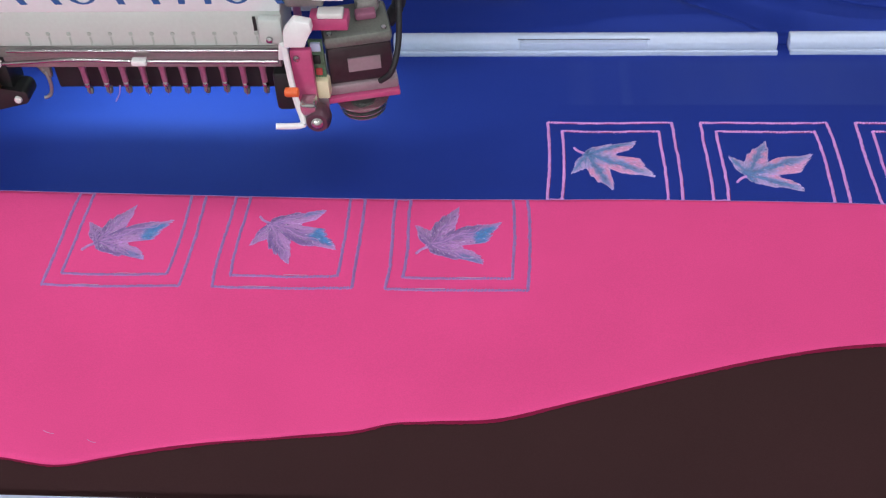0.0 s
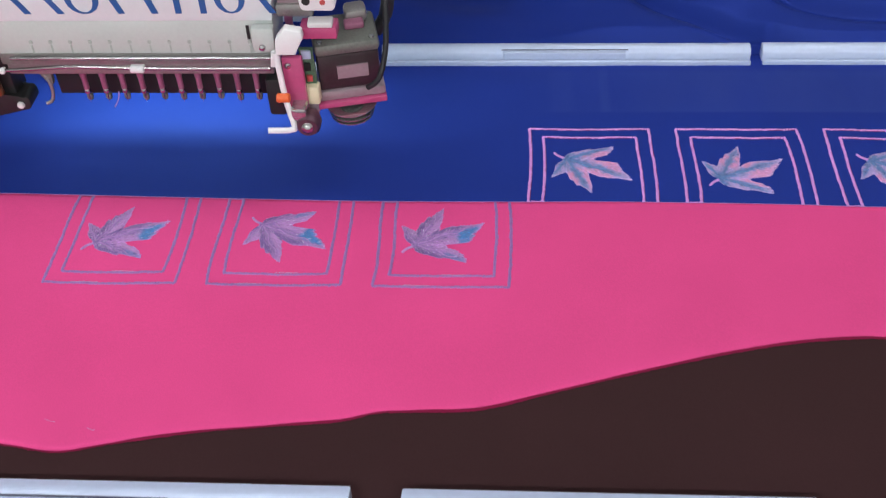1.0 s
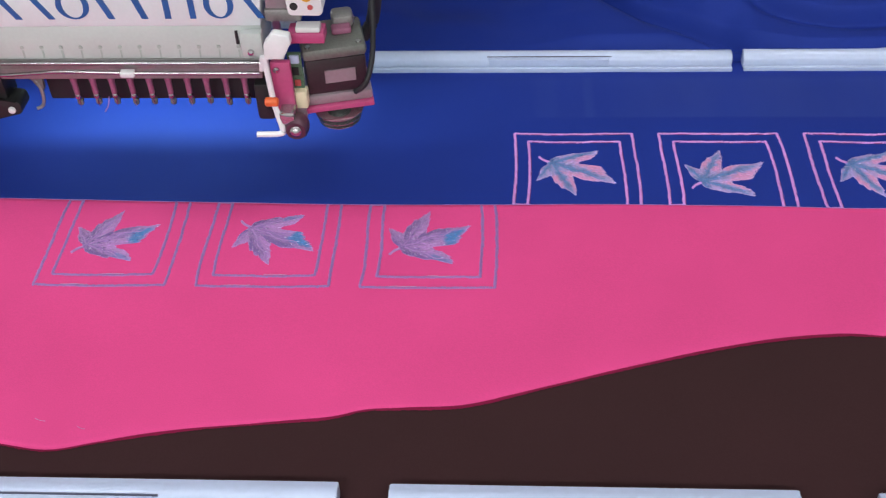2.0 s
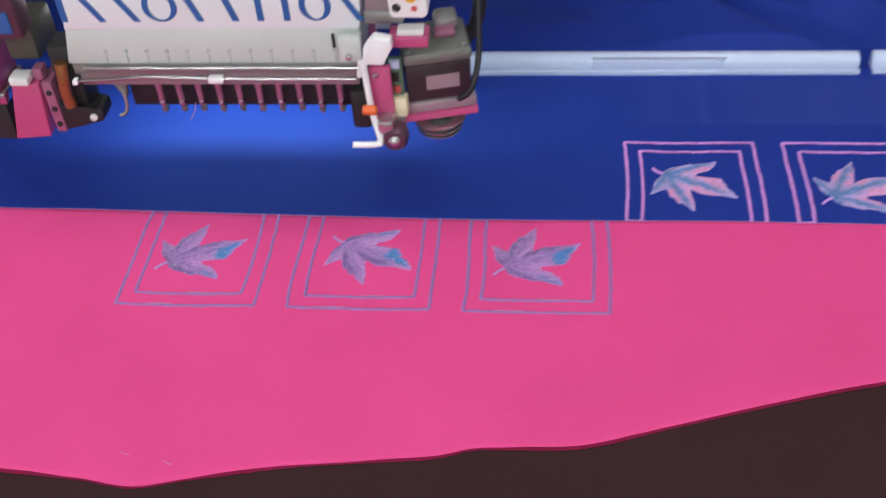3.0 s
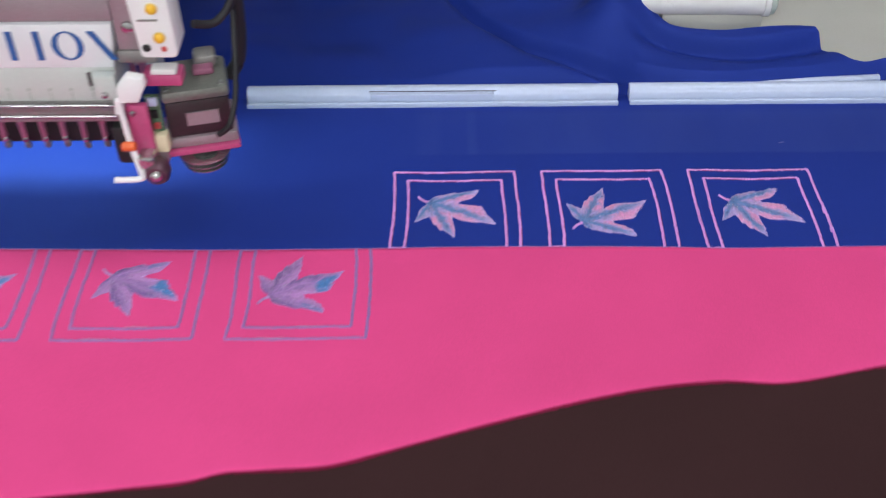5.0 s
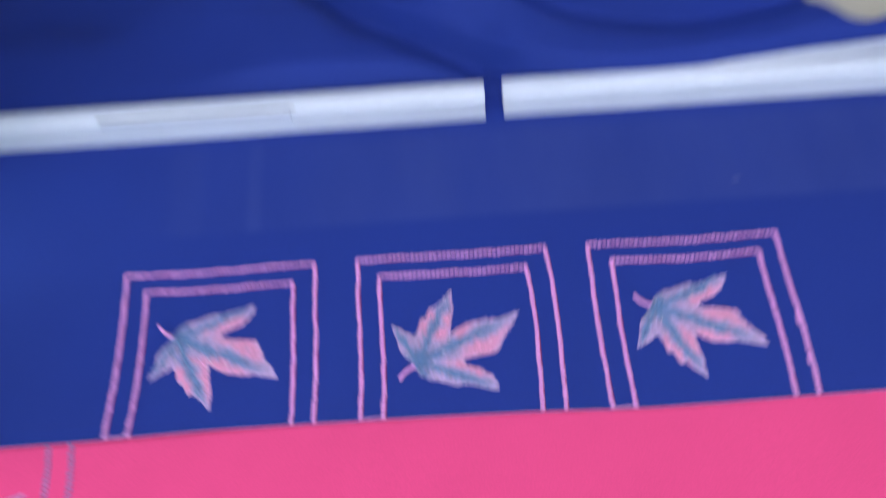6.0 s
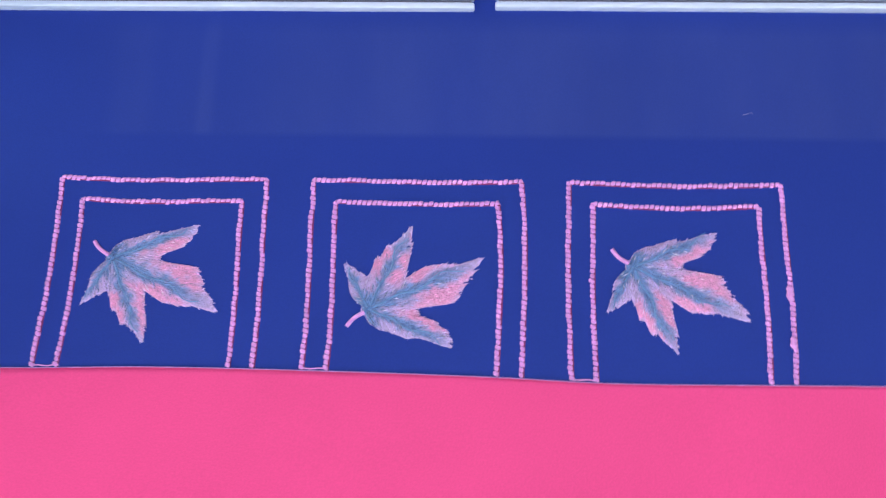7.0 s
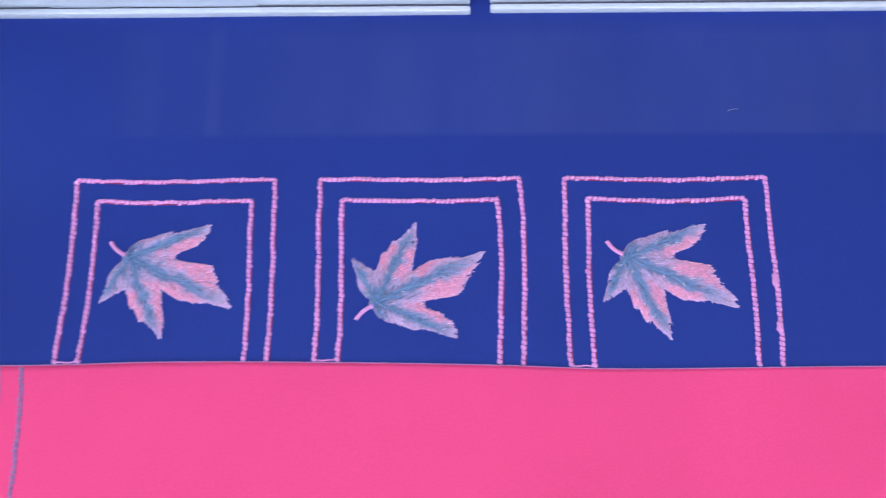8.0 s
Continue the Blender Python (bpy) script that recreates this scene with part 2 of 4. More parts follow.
def boxed(*a, **k):
    return box(B(), *a, **k)


# ---- room ----
def structure(name, bm, mat, label):
    return tagged(mesh_object(name, bm, mat, False), label, name.split("_")[0], kind="structure")


structure("floor", boxed(-3, 3, -2.5, 3.5, -0.1, 0), FLOOR, "grey cement workshop floor")
structure("ceiling", boxed(-3, 3, -2.5, 3.5, 2.9, 3.0), WALL, "plain white painted ceiling")
structure("wall_west", boxed(-3.1, -3, -2.5, 3.5, 0, 2.9), WALL, "plain off-white painted wall")
structure("wall_east", boxed(3, 3.1, -2.5, 3.5, 0, 2.9), WALL, "plain off-white painted wall")
structure("wall_south", boxed(-3.1, 3.1, -2.6, -2.5, 0, 2.9), WALL, "plain off-white painted wall")
structure("wall_north", boxed(-3.1, 3.1, 3.5, 3.6, 0, 2.9), WALL, "plain off-white painted wall")
for lx, ly, watts in CEILING_LIGHTS:
    t = thing("ceiling_light", (lx, ly, 2.9), "white flat ceiling light with a lit diffuser", "ceiling light", "ceiling lights")
    part("housing", boxed(lx - 0.63, lx + 0.63, ly - 0.18, ly + 0.18, 2.82, 2.9, bevel=0.01), WHITE, t)
    part("diffuser", boxed(lx - 0.6, lx + 0.6, ly - 0.15, ly + 0.15, 2.80, 2.82, bevel=0.005), LIT, t, "glowing white diffuser")

# ---- machine table ----
TABLE_TOP = 0.893
table = thing("machine_table", (0, 1.0, 0), "pale grey laminate table under the embroidery machine", "table")
part("tabletop", boxed(-1.35, 1.35, 0.34, 1.85, TABLE_TOP - 0.03, TABLE_TOP, bevel=0.004), TABLE_GREY, table)
for tx in (-1.25, 1.25):
    for ty in (0.44, 1.75):
        part("leg", boxed(tx - 0.035, tx + 0.035, ty - 0.035, ty + 0.035, 0, TABLE_TOP - 0.03, bevel=0.005), DULL_STEEL, table)


# ---- cloths ----
def ripple(x, y):
    """The shared slow unevenness of the stretched cloths, in metres."""
    return 0.0008 * noise.noise((x * 6, y * 9, 0.3)) + 0.0004 * noise.noise((x * 17, y * 11, 4.1))


def along(table_of, x):
    """A smooth curve through a few (x, y) knots."""
    ks = table_of
    if x <= ks[0][0]:
        return ks[0][1]
    if x >= ks[-1][0]:
        return ks[-1][1]
    for i in range(len(ks) - 1):
        if ks[i][0] <= x <= ks[i + 1][0]:
            x0, y0 = ks[i]
            x1, y1 = ks[i + 1]
            m0 = (y1 - ks[max(i - 1, 0)][1]) / (x1 - ks[max(i - 1, 0)][0])
            m1 = (ks[min(i + 2, len(ks) - 1)][1] - y0) / (ks[min(i + 2, len(ks) - 1)][0] - x0)
            h = x1 - x0
            t = (x - x0) / h
            return ((2 * t ** 3 - 3 * t * t + 1) * y0 + (t ** 3 - 2 * t * t + t) * h * m0
                    + (-2 * t ** 3 + 3 * t * t) * y1 + (t ** 3 - t * t) * h * m1)


def sheet(name, x0, x1, nx, low, high, ny, height, mat, thick=0.0008):
    """A cloth between the curves low(x) and high(x) at height(x, y)."""
    verts, faces = [], []
    for j in range(ny + 1):
        for i in range(nx + 1):
            x = x0 + (x1 - x0) * i / nx
            a, b = low(x), high(x)
            y = a + (b - a) * j / ny
            verts.append((x, y, height(x, y)))
    for j in range(ny):
        for i in range(nx):
            k = j * (nx + 1) + i
            faces.append((k, k + 1, k + nx + 2, k + nx + 1))
    me = bpy.data.meshes.new(name)
    me.from_pydata(verts, [], faces)
    me.polygons.foreach_set("use_smooth", [True] * len(faces))
    me.materials.append(mat)
    ob = new(name, me)
    so = ob.modifiers.new("thickness", "SOLIDIFY")
    so.thickness, so.offset = thick, -1
    return ob


SEAM = [(-1.0, 0.7912), (-0.42, 0.7842), (-0.25, 0.7802), (-0.07, 0.7760), (0.08, 0.7757), (0.165, 0.7777), (0.26, 0.7771),
        (0.35, 0.7753), (0.42, 0.7729), (0.57, 0.7739), (1.0, 0.7732)]
HEM = [(-1.0, 0.5050), (-0.60, 0.5100), (-0.37, 0.4920), (-0.31, 0.4875), (-0.268, 0.4820), (-0.23, 0.4905), (-0.16, 0.5045), (-0.10, 0.5120),
       (-0.05, 0.5175), (-0.022, 0.5260), (0.005, 0.5275), (0.06, 0.5310), (0.125, 0.5520), (0.22, 0.5815), (0.31, 0.6040), (0.375, 0.6115),
       (0.43, 0.6105), (0.507, 0.6260), (0.7, 0.6550), (1.0, 0.6650)]


def step(a, b, x):
    t = min(1, max(0, (x - a) / (b - a)))
    return t * t * (3 - 2 * t)


def blue_height(x, y):
    return 0.8995 + ripple(x, y) + 0.0008 * step(0.915, 0.99, y)


def brown_height(x, y):
    fold = (0.0045 * math.exp(-((x + 0.0145 - 0.04 * (y - 0.45)) / 0.016) ** 2) + 0.002 * math.exp(-((x - 0.322) / 0.015) ** 2)) * step(0.52, 0.44, y)
    return 0.8985 + ripple(x, y) + fold


def pink_height(x, y):
    hem_roll = -0.0006 * math.exp(-((y - along(HEM, x)) / 0.003) ** 2)
    sag = 0.0006 * noise.noise((x * 9, y * 22, 8.0))
    return 0.9003 + ripple(x, y) + hem_roll + sag * step(0.0, 0.05, 0.77 - y)


blue_cloth = tagged(sheet("blue_cloth", -1.0, 1.0, 250, lambda x: 0.66, lambda x: 1.0235, 60, blue_height, BLUE_CLOTH),
                    "royal blue cotton cloth stretched on the frame, with embroidered squares", "cloth")
pink_cloth = tagged(sheet("pink_cloth", -1.0, 1.0, 320, lambda x: along(HEM, x), lambda x: along(SEAM, x), 60, pink_height, PINK_CLOTH),
                    "bright pink cotton cloth with a wavy cut edge over brown cloth", "cloth")
brown_cloth = tagged(sheet("brown_cloth", -1.0, 1.0, 200, lambda x: 0.375, lambda x: 0.668, 50, brown_height, BROWN_CLOTH),
                     "dark brown cotton cloth clipped along the frame", "cloth")


# a dark pink ragged strip along the pink cloth's cut edge
bm = B()
edge_rows = []
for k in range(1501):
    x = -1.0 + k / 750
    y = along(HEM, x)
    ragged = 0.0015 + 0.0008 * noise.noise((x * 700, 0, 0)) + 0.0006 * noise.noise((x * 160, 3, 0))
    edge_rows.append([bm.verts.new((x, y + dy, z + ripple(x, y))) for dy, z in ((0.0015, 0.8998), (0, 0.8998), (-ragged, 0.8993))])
for ra, rb in zip(edge_rows, edge_rows[1:]):
    for k in range(2):
        bm.faces.new((ra[k], ra[k + 1], rb[k + 1], rb[k]))
ragged_strip = mesh_object("cut_edge", bm, DARK_EDGE)
ragged_strip.parent = pink_cloth
tagged(ragged_strip, "dark pink ragged strip along the cut edge")


# a pale line of stitching along the seam
edge = [(x, along(SEAM, x), pink_height(x, along(SEAM, x)) + 0.0001) for x in [-0.95 + 0.01 * k for k in range(191)]]
part("seam_stitching", tube(B(), edge, 0.0003, 6), SEAM_THREAD, pink_cloth, "pale lavender stitching along the seam")

# the loose end of the blue cloth, bunched behind the clips
def lobe_line(x):
    return along([(0.10, 1.40), (0.17, 1.22), (0.229, 1.138), (0.289, 1.092), (0.336, 1.060), (0.372, 1.037), (0.435, 1.0215), (0.53, 1.0275), (0.60, 1.039),
                  (0.70, 1.048), (0.9, 1.06)], x)


def loose_end(x):
    return along([(-1.0, 1.35), (0.1, 1.33), (0.27, 1.27), (0.335, 1.225), (0.362, 1.170), (0.386, 1.138), (0.410, 1.116), (0.47, 1.110), (0.568, 1.111),
                  (0.582, 1.085), (0.602, 1.058), (0.64, 1.062), (0.75, 1.08), (1.0, 1.1)], x)


def loose_height(x, y):
    d = y - lobe_line(x)
    lift = (0.015 * step(-0.010, -0.060, d) - 0.013 * step(-0.035, -0.008, d)) * step(0.37, 0.33, x) * step(0.10, 0.2, x) * step(1.0235, 1.05, y + max(0, -d - 0.02))
    lift += 0.020 * step(-0.008, 0.010, d) * step(0.08, 0.2, x)
    bend = y - along([(0.29, 1.16), (0.345, 1.120), (0.385, 1.099), (0.43, 1.082), (0.485, 1.073), (0.544, 1.080), (0.60, 1.094)], x)
    second = (0.005 * step(0.0, 0.012, bend) - 0.016 * math.exp(-(bend / (0.019 if bend < 0 else 0.007)) ** 2)) * step(0.29, 0.38, x)
    wave = 0.010 * noise.noise((x * 7, y * 9 + x * 5, 2.2)) + 0.004 * noise.noise((x * 18, y * 20, 5.2))
    sag = 0.905 + 0.004 * step(1.04, 1.10, y)
    wave += 0.055 * math.exp(-((x - 0.347) / 0.032) ** 2 - ((y - 1.135) / 0.038) ** 2)
    rim = step(0, 0.009, loose_end(x) - y)
    full = max(0.8955, 0.8955 + (sag - 0.8955 + lift + second + wave * step(1.04, 1.12, y)) * rim)
    join = max(step(1.022, 1.05, y), step(0.345, 0.375, x))
    start = blue_height(x, 1.0235) + 0.0003
    return start + (full - start) * join


loose = sheet("loose_fold", -1.0, 1.0, 520, lambda x: 1.021 if x < 0.25 else min(1.021, lobe_line(x) - 0.002), loose_end, 150, loose_height, BLUE_CLOTH)
loose.parent = blue_cloth
tagged(loose, "bunched loose blue cloth behind the clips")


# ---- embroidery ----
def rope(points, mat, name, parent, pitch=0.0029, width=0.0032, height=0.0014, lift=None, waist=0.38):
    """A twisted stitched cord along a path on the cloth: one swept body that swells at every stitch."""
    pts = [Vector(p) for p in points]
    length = [0.0]
    for a, b in zip(pts, pts[1:]):
        length.append(length[-1] + (b - a).length)
    n = int(length[-1] / pitch)
    arc = [math.pi * k / 6 for k in range(7)]
    bm, seg, rings = B(), 0, []
    for k in range(n):
        fat, tall, slip = random.uniform(0.86, 1.14), random.uniform(0.8, 1.2), random.uniform(-0.00025, 0.00025)
        for u, swell in ((0.03, waist), (0.14, 0.93), (0.5, 1.0), (0.84, 0.90), (0.96, waist)):
            s = (k + u) * length[-1] / n
            while seg < len(pts) - 2 and s > length[seg + 1]:
                seg += 1
            a, b = pts[seg], pts[seg + 1]
            f = (s - length[seg]) / max(1e-9, length[seg + 1] - length[seg])
            p, d = a.lerp(b, f), (b - a).normalized()
            side = Vector((-d.y, d.x, 0))
            c = p + side * (0.0005 * noise.noise((p.x * 90, p.y * 90, 1.7)) + slip)
            z = lift(c.x, c.y)
            w, h = width / 2 * swell * fat, height * (0.25 + 0.75 * swell) * tall * (0.3 if swell < 0.75 else 1)
            ring = []
            for q in arc:
                v = w * math.cos(q)
                o = c + side * v + d * (0.28 * v)
                ring.append(bm.verts.new((o.x, o.y, z - 0.0004 + h * math.sin(q))))
            rings.append(ring)
    for r0, r1 in zip(rings, rings[1:]):
        for j in range(6):
            bm.faces.new((r0[j], r0[j + 1], r1[j + 1], r1[j]))
    return part(name, bm, mat, parent)


# lobes of the leaf about its hub: direction, length, half width on either side of the vein
LOBES = [(24.0, 0.054, 0.0100, 0.0125), (-26.0, 0.068, 0.0180, 0.0120), (-66.0, 0.056, 0.0110, 0.0120), (-119.0, 0.032, 0.0080, 0.0080)]
# the leaf's rim, lobe by lobe: notches, teeth and tips, as direction in degrees and reach in millimetres
RIM = [(-155, 5.0), (-140, 14.0), (-126, 21.0), (-119.5, 32.0), (-107, 23.5), (-94, 19.0),
       (-88, 24.0), (-86, 31.0), (-80, 33.0), (-77, 40.0), (-72, 42.0), (-65.5, 57.0), (-59, 46.0), (-52, 35.0), (-43, 28.5),
       (-40, 41.0), (-34, 50.0), (-29, 59.0), (-26.2, 73.0), (-17, 58.5), (-10, 52.0), (-5, 50.0), (-3.5, 34.0), (-1, 27.0),
       (7, 31.0), (10, 41.0), (13, 42.5), (15, 46.5), (20, 50.0), (24.5, 55.0), (28, 38.0), (31, 31.0), (36, 30.0), (41, 23.0), (48, 17.0), (70, 10.5), (110, 3.5)]


def leaf_radius(a):
    """How far the leaf reaches from its hub in the direction a (degrees)."""
    a = (a + 155) % 360 - 155
    for (a0, r0), (a1, r1) in zip(RIM, RIM[1:]):
        if a0 <= a <= a1:
            return 0.001 * (r0 + (r1 - r0) * (a - a0) / (a1 - a0))
    return 0.0040


def leaf_rim(a, seed):
    """The rim of one stitched leaf, with its own uneven teeth."""
    r = leaf_radius(a)
    grown = min(1, r / 0.03)
    saw = (a * 0.16 + 0.6 * noise.noise((a * 0.05, seed, 0))) % 1.0
    return r * (1.0 + 0.05 * noise.noise((a * 0.09, seed, 7)) * grown - 0.05 * saw * grown + 0.02 * noise.noise((a * 0.9, seed, 3)))


def leaf_place(hub, flip, turn, r, a):
    q = radians(a * flip + turn)
    return hub[0] + r * math.cos(q), hub[1] + r * math.sin(q)


def leaf_lobe(a):
    """The lobe that a direction belongs to, and the angle off its vein."""
    best = min(LOBES, key=lambda L: abs((a - L[0] + 180) % 360 - 180) * L[1] / (L[2] + L[3]))
    return best, (a - best[0] + 180) % 360 - 180


def leaf_colour(x, y, rho, a, rim_share, palette, seed):
    """The thread's colour at a place of the leaf, the relief of the vein and of the slanting rows."""
    rim, vein, pale, dark, patch = palette
    lobe, off = leaf_lobe(a)
    across = rho * math.sin(radians(off)) / (lobe[2] if off > 0 else lobe[3])
    far = rho * math.cos(radians(off)) / lobe[1]
    n1 = noise.noise((x * 150, y * 150, seed))
    n2 = noise.noise((x * 420, y * 420, seed + 5))
    slant = noise.noise((far * lobe[1] * 900 - abs(across) * 9, across * 1.5, seed + 9))
    col = Vector(pale)
    ka = 0.0
    if not patch and lobe[1] > 0.04:
        # pink margins: the outer half of the lobes, but for the upper side of the first one
        lean = -0.55 if lobe is LOBES[0] and across > 0 else 0.12
        ka = step(0.28, 0.58, abs(across) + lean + 0.45 * n1) * step(0.22, 0.48, far + 0.25 * n1) * (1 - 0.55 * step(0.86, 1.0, far))
    col = col.lerp(Vector(rim), ka)
    kv = step(0.36, 0.08, abs(across) + 0.25 * n2 + 0.15 * n1) * step(1.02, 0.60, far)
    kv = max(0.95 * kv, step(0.015, 0.004, rho + 0.008 * n1 + 0.004 * slant),
             0.25 * step(0.15, 0.5, slant + 0.5 * n1 - abs(across) * 0.4) * step(0.9, 0.3, far))
    col = col.lerp(Vector(vein), 0.85 * kv)
    if patch:
        kd = step(0.05, 0.28, (across if lobe is LOBES[0] else -across) + 0.3 * n1 - 0.12) * step(0.52, 0.38, abs(far - 0.5))
        col = col.lerp(Vector(dark), 0.9 * kd)
        if lobe[1] > 0.05:
            tip = step(0.05, 0.25, across + 0.15 * n2 + (0.1 if lobe is LOBES[1] else 0.4)) * step(0.50, 0.62, far + 0.1 * n1) * step(1.0, 0.88, far)
            col = col.lerp(Vector(patch), tip * (1.0 if lobe is LOBES[1] else 0.5 if lobe is LOBES[0] else 0))
    ke = step(0.88, 0.99, rim_share) * (0.5 + 0.4 * n2)
    col = col.lerp(Vector(pale) * 1.25, min(1, max(0, ke))) * (1 + 0.13 * slant)
    if not patch:
        col = col.lerp(Vector((0.03, 0.09, 0.30)), 0.7 * step(0.28, 0.5, n2 + 0.25 * min(1, kv)) * min(1, kv + 0.15))
    return col, min(1, kv), slant, n2


def leaf_height(x, y, share, lift):
    return lift(x, y) + 0.0016 * (1 - share ** 4)


def leaf_mesh(hub, flip, turn, lift, palette, seed):
    """The stitched leaf: a low dome of thread, jagged at its rim, under many single slanting stitches."""
    bm = B()
    layer = bm.verts.layers.float_color.new("thread")
    na, nr = 400, 26
    pale, vein = palette[2], palette[1]
    c0 = bm.verts.new((hub[0], hub[1], lift(*hub) + 0.0016))
    c0[layer] = (*vein, 1)
    reach = [leaf_rim(360 * i / na, seed) for i in range(na)]
    rings = []
    for j in range(1, nr + 1):
        ring = []
        for i in range(na):
            a, rho = 360 * i / na, reach[i] * j / nr
            x, y = leaf_place(hub, flip, turn, rho, a)
            col, kv, slant, n2 = leaf_colour(x, y, rho, a, j / nr, palette, seed)
            z = leaf_height(x, y, j / nr, lift) - 0.0003 * (j == nr) + 0.0006 * slant * (j < nr) + 0.0003 * n2 - 0.0006 * kv
            v = bm.verts.new((x, y, z))
            v[layer] = (*(col * 0.92), 1)
            ring.append(v)
        rings.append(ring)
    for i in range(na):
        bm.faces.new((c0, rings[0][i], rings[0][(i + 1) % na]))
        for j in range(nr - 1):
            bm.faces.new((rings[j][i], rings[j + 1][i], rings[j + 1][(i + 1) % na], rings[j][(i + 1) % na]))
    chance = random.Random(int(seed * 10))

    def stitch(ax, ay, az, bx, by, bz, wide, tall, col):
        d = Vector((bx - ax, by - ay, 0))
        side = Vector((-d.y, d.x, 0)).normalized() * wide / 2
        m = Vector(((ax + bx) / 2, (ay + by) / 2, (az + bz) / 2))
        vs = [bm.verts.new(p) for p in ((ax, ay, az), (bx, by, bz), m + side, m - side, m + Vector((0, 0, tall)))]
        for v in vs:
            v[layer] = (*col, 1)
        s, e, p, q, top = vs
        for tri in ((s, q, top), (q, e, top), (e, p, top), (p, s, top)):
            bm.faces.new(tri)

    # rows of stitches, feathered outwards from the veins
    for k in range(1500):
        a = chance.uniform(0, 360)
        r = leaf_rim(a, seed)
        if chance.random() > r / 0.05:
            continue
        share = math.sqrt(chance.uniform(0.02, 1.0))
        rho = r * share
        x, y = leaf_place(hub, flip, turn, rho, a)
        lobe, off = leaf_lobe(a)
        way = radians((lobe[0] + (34 if off > 0 else -34) + chance.uniform(-9, 9)) * flip + turn)
        ln = chance.uniform(0.0025, 0.0052)
        ex, ey = x + ln * math.cos(way), y + ln * math.sin(way)
        dx, dy = ex - hub[0], (ey - hub[1]) * flip
        out = math.hypot(dx, dy)
        limit = leaf_rim(math.degrees(math.atan2(dy, dx)), seed) + 0.0003
        if out > limit:
            if limit < 0.5 * out:
                continue
            ex, ey = x + (ex - x) * 0.45, y + (ey - y) * 0.45
            dx, dy = ex - hub[0], (ey - hub[1]) * flip
            out, limit = math.hypot(dx, dy), leaf_rim(math.degrees(math.atan2(dy, dx)), seed) + 0.0004
            if out > limit:
                continue
        col, kv, slant, n2 = leaf_colour(x, y, rho, a, share, palette, seed)
        col = col * chance.uniform(0.80, 1.28)
        fleck = chance.random()
        if fleck > 0.90:
            col = col.lerp(Vector((0.82, 0.72, 0.90)), 0.6)
        elif fleck < 0.07 * (1 + 2 * kv):
            col = col.lerp(Vector(palette[3]) * 0.5, 0.7)
        stitch(x, y, leaf_height(x, y, share, lift) - 0.0002, ex, ey, leaf_height(ex, ey, min(1, out / limit), lift) - 0.0001,
               chance.uniform(0.0005, 0.0009), 0.00055, col)
    # satin stitch ends that stand out past the rim
    for i in range(0, na, 2):
        p = rings[-2][i].co
        out = (rings[-1][i].co - Vector((hub[0], hub[1], p.z))).normalized()
        out = (out + Vector((chance.uniform(-0.9, 0.9), chance.uniform(-0.9, 0.9), 0))).normalized() * chance.uniform(0.0001, 0.0008)
        q = rings[-1][i].co + out
        stitch(p.x, p.y, p.z, q.x, q.y, lift(q.x, q.y) + 0.0003, 0.0006, 0.0004, Vector(pale) * chance.uniform(0.75, 1.5))
    return bm


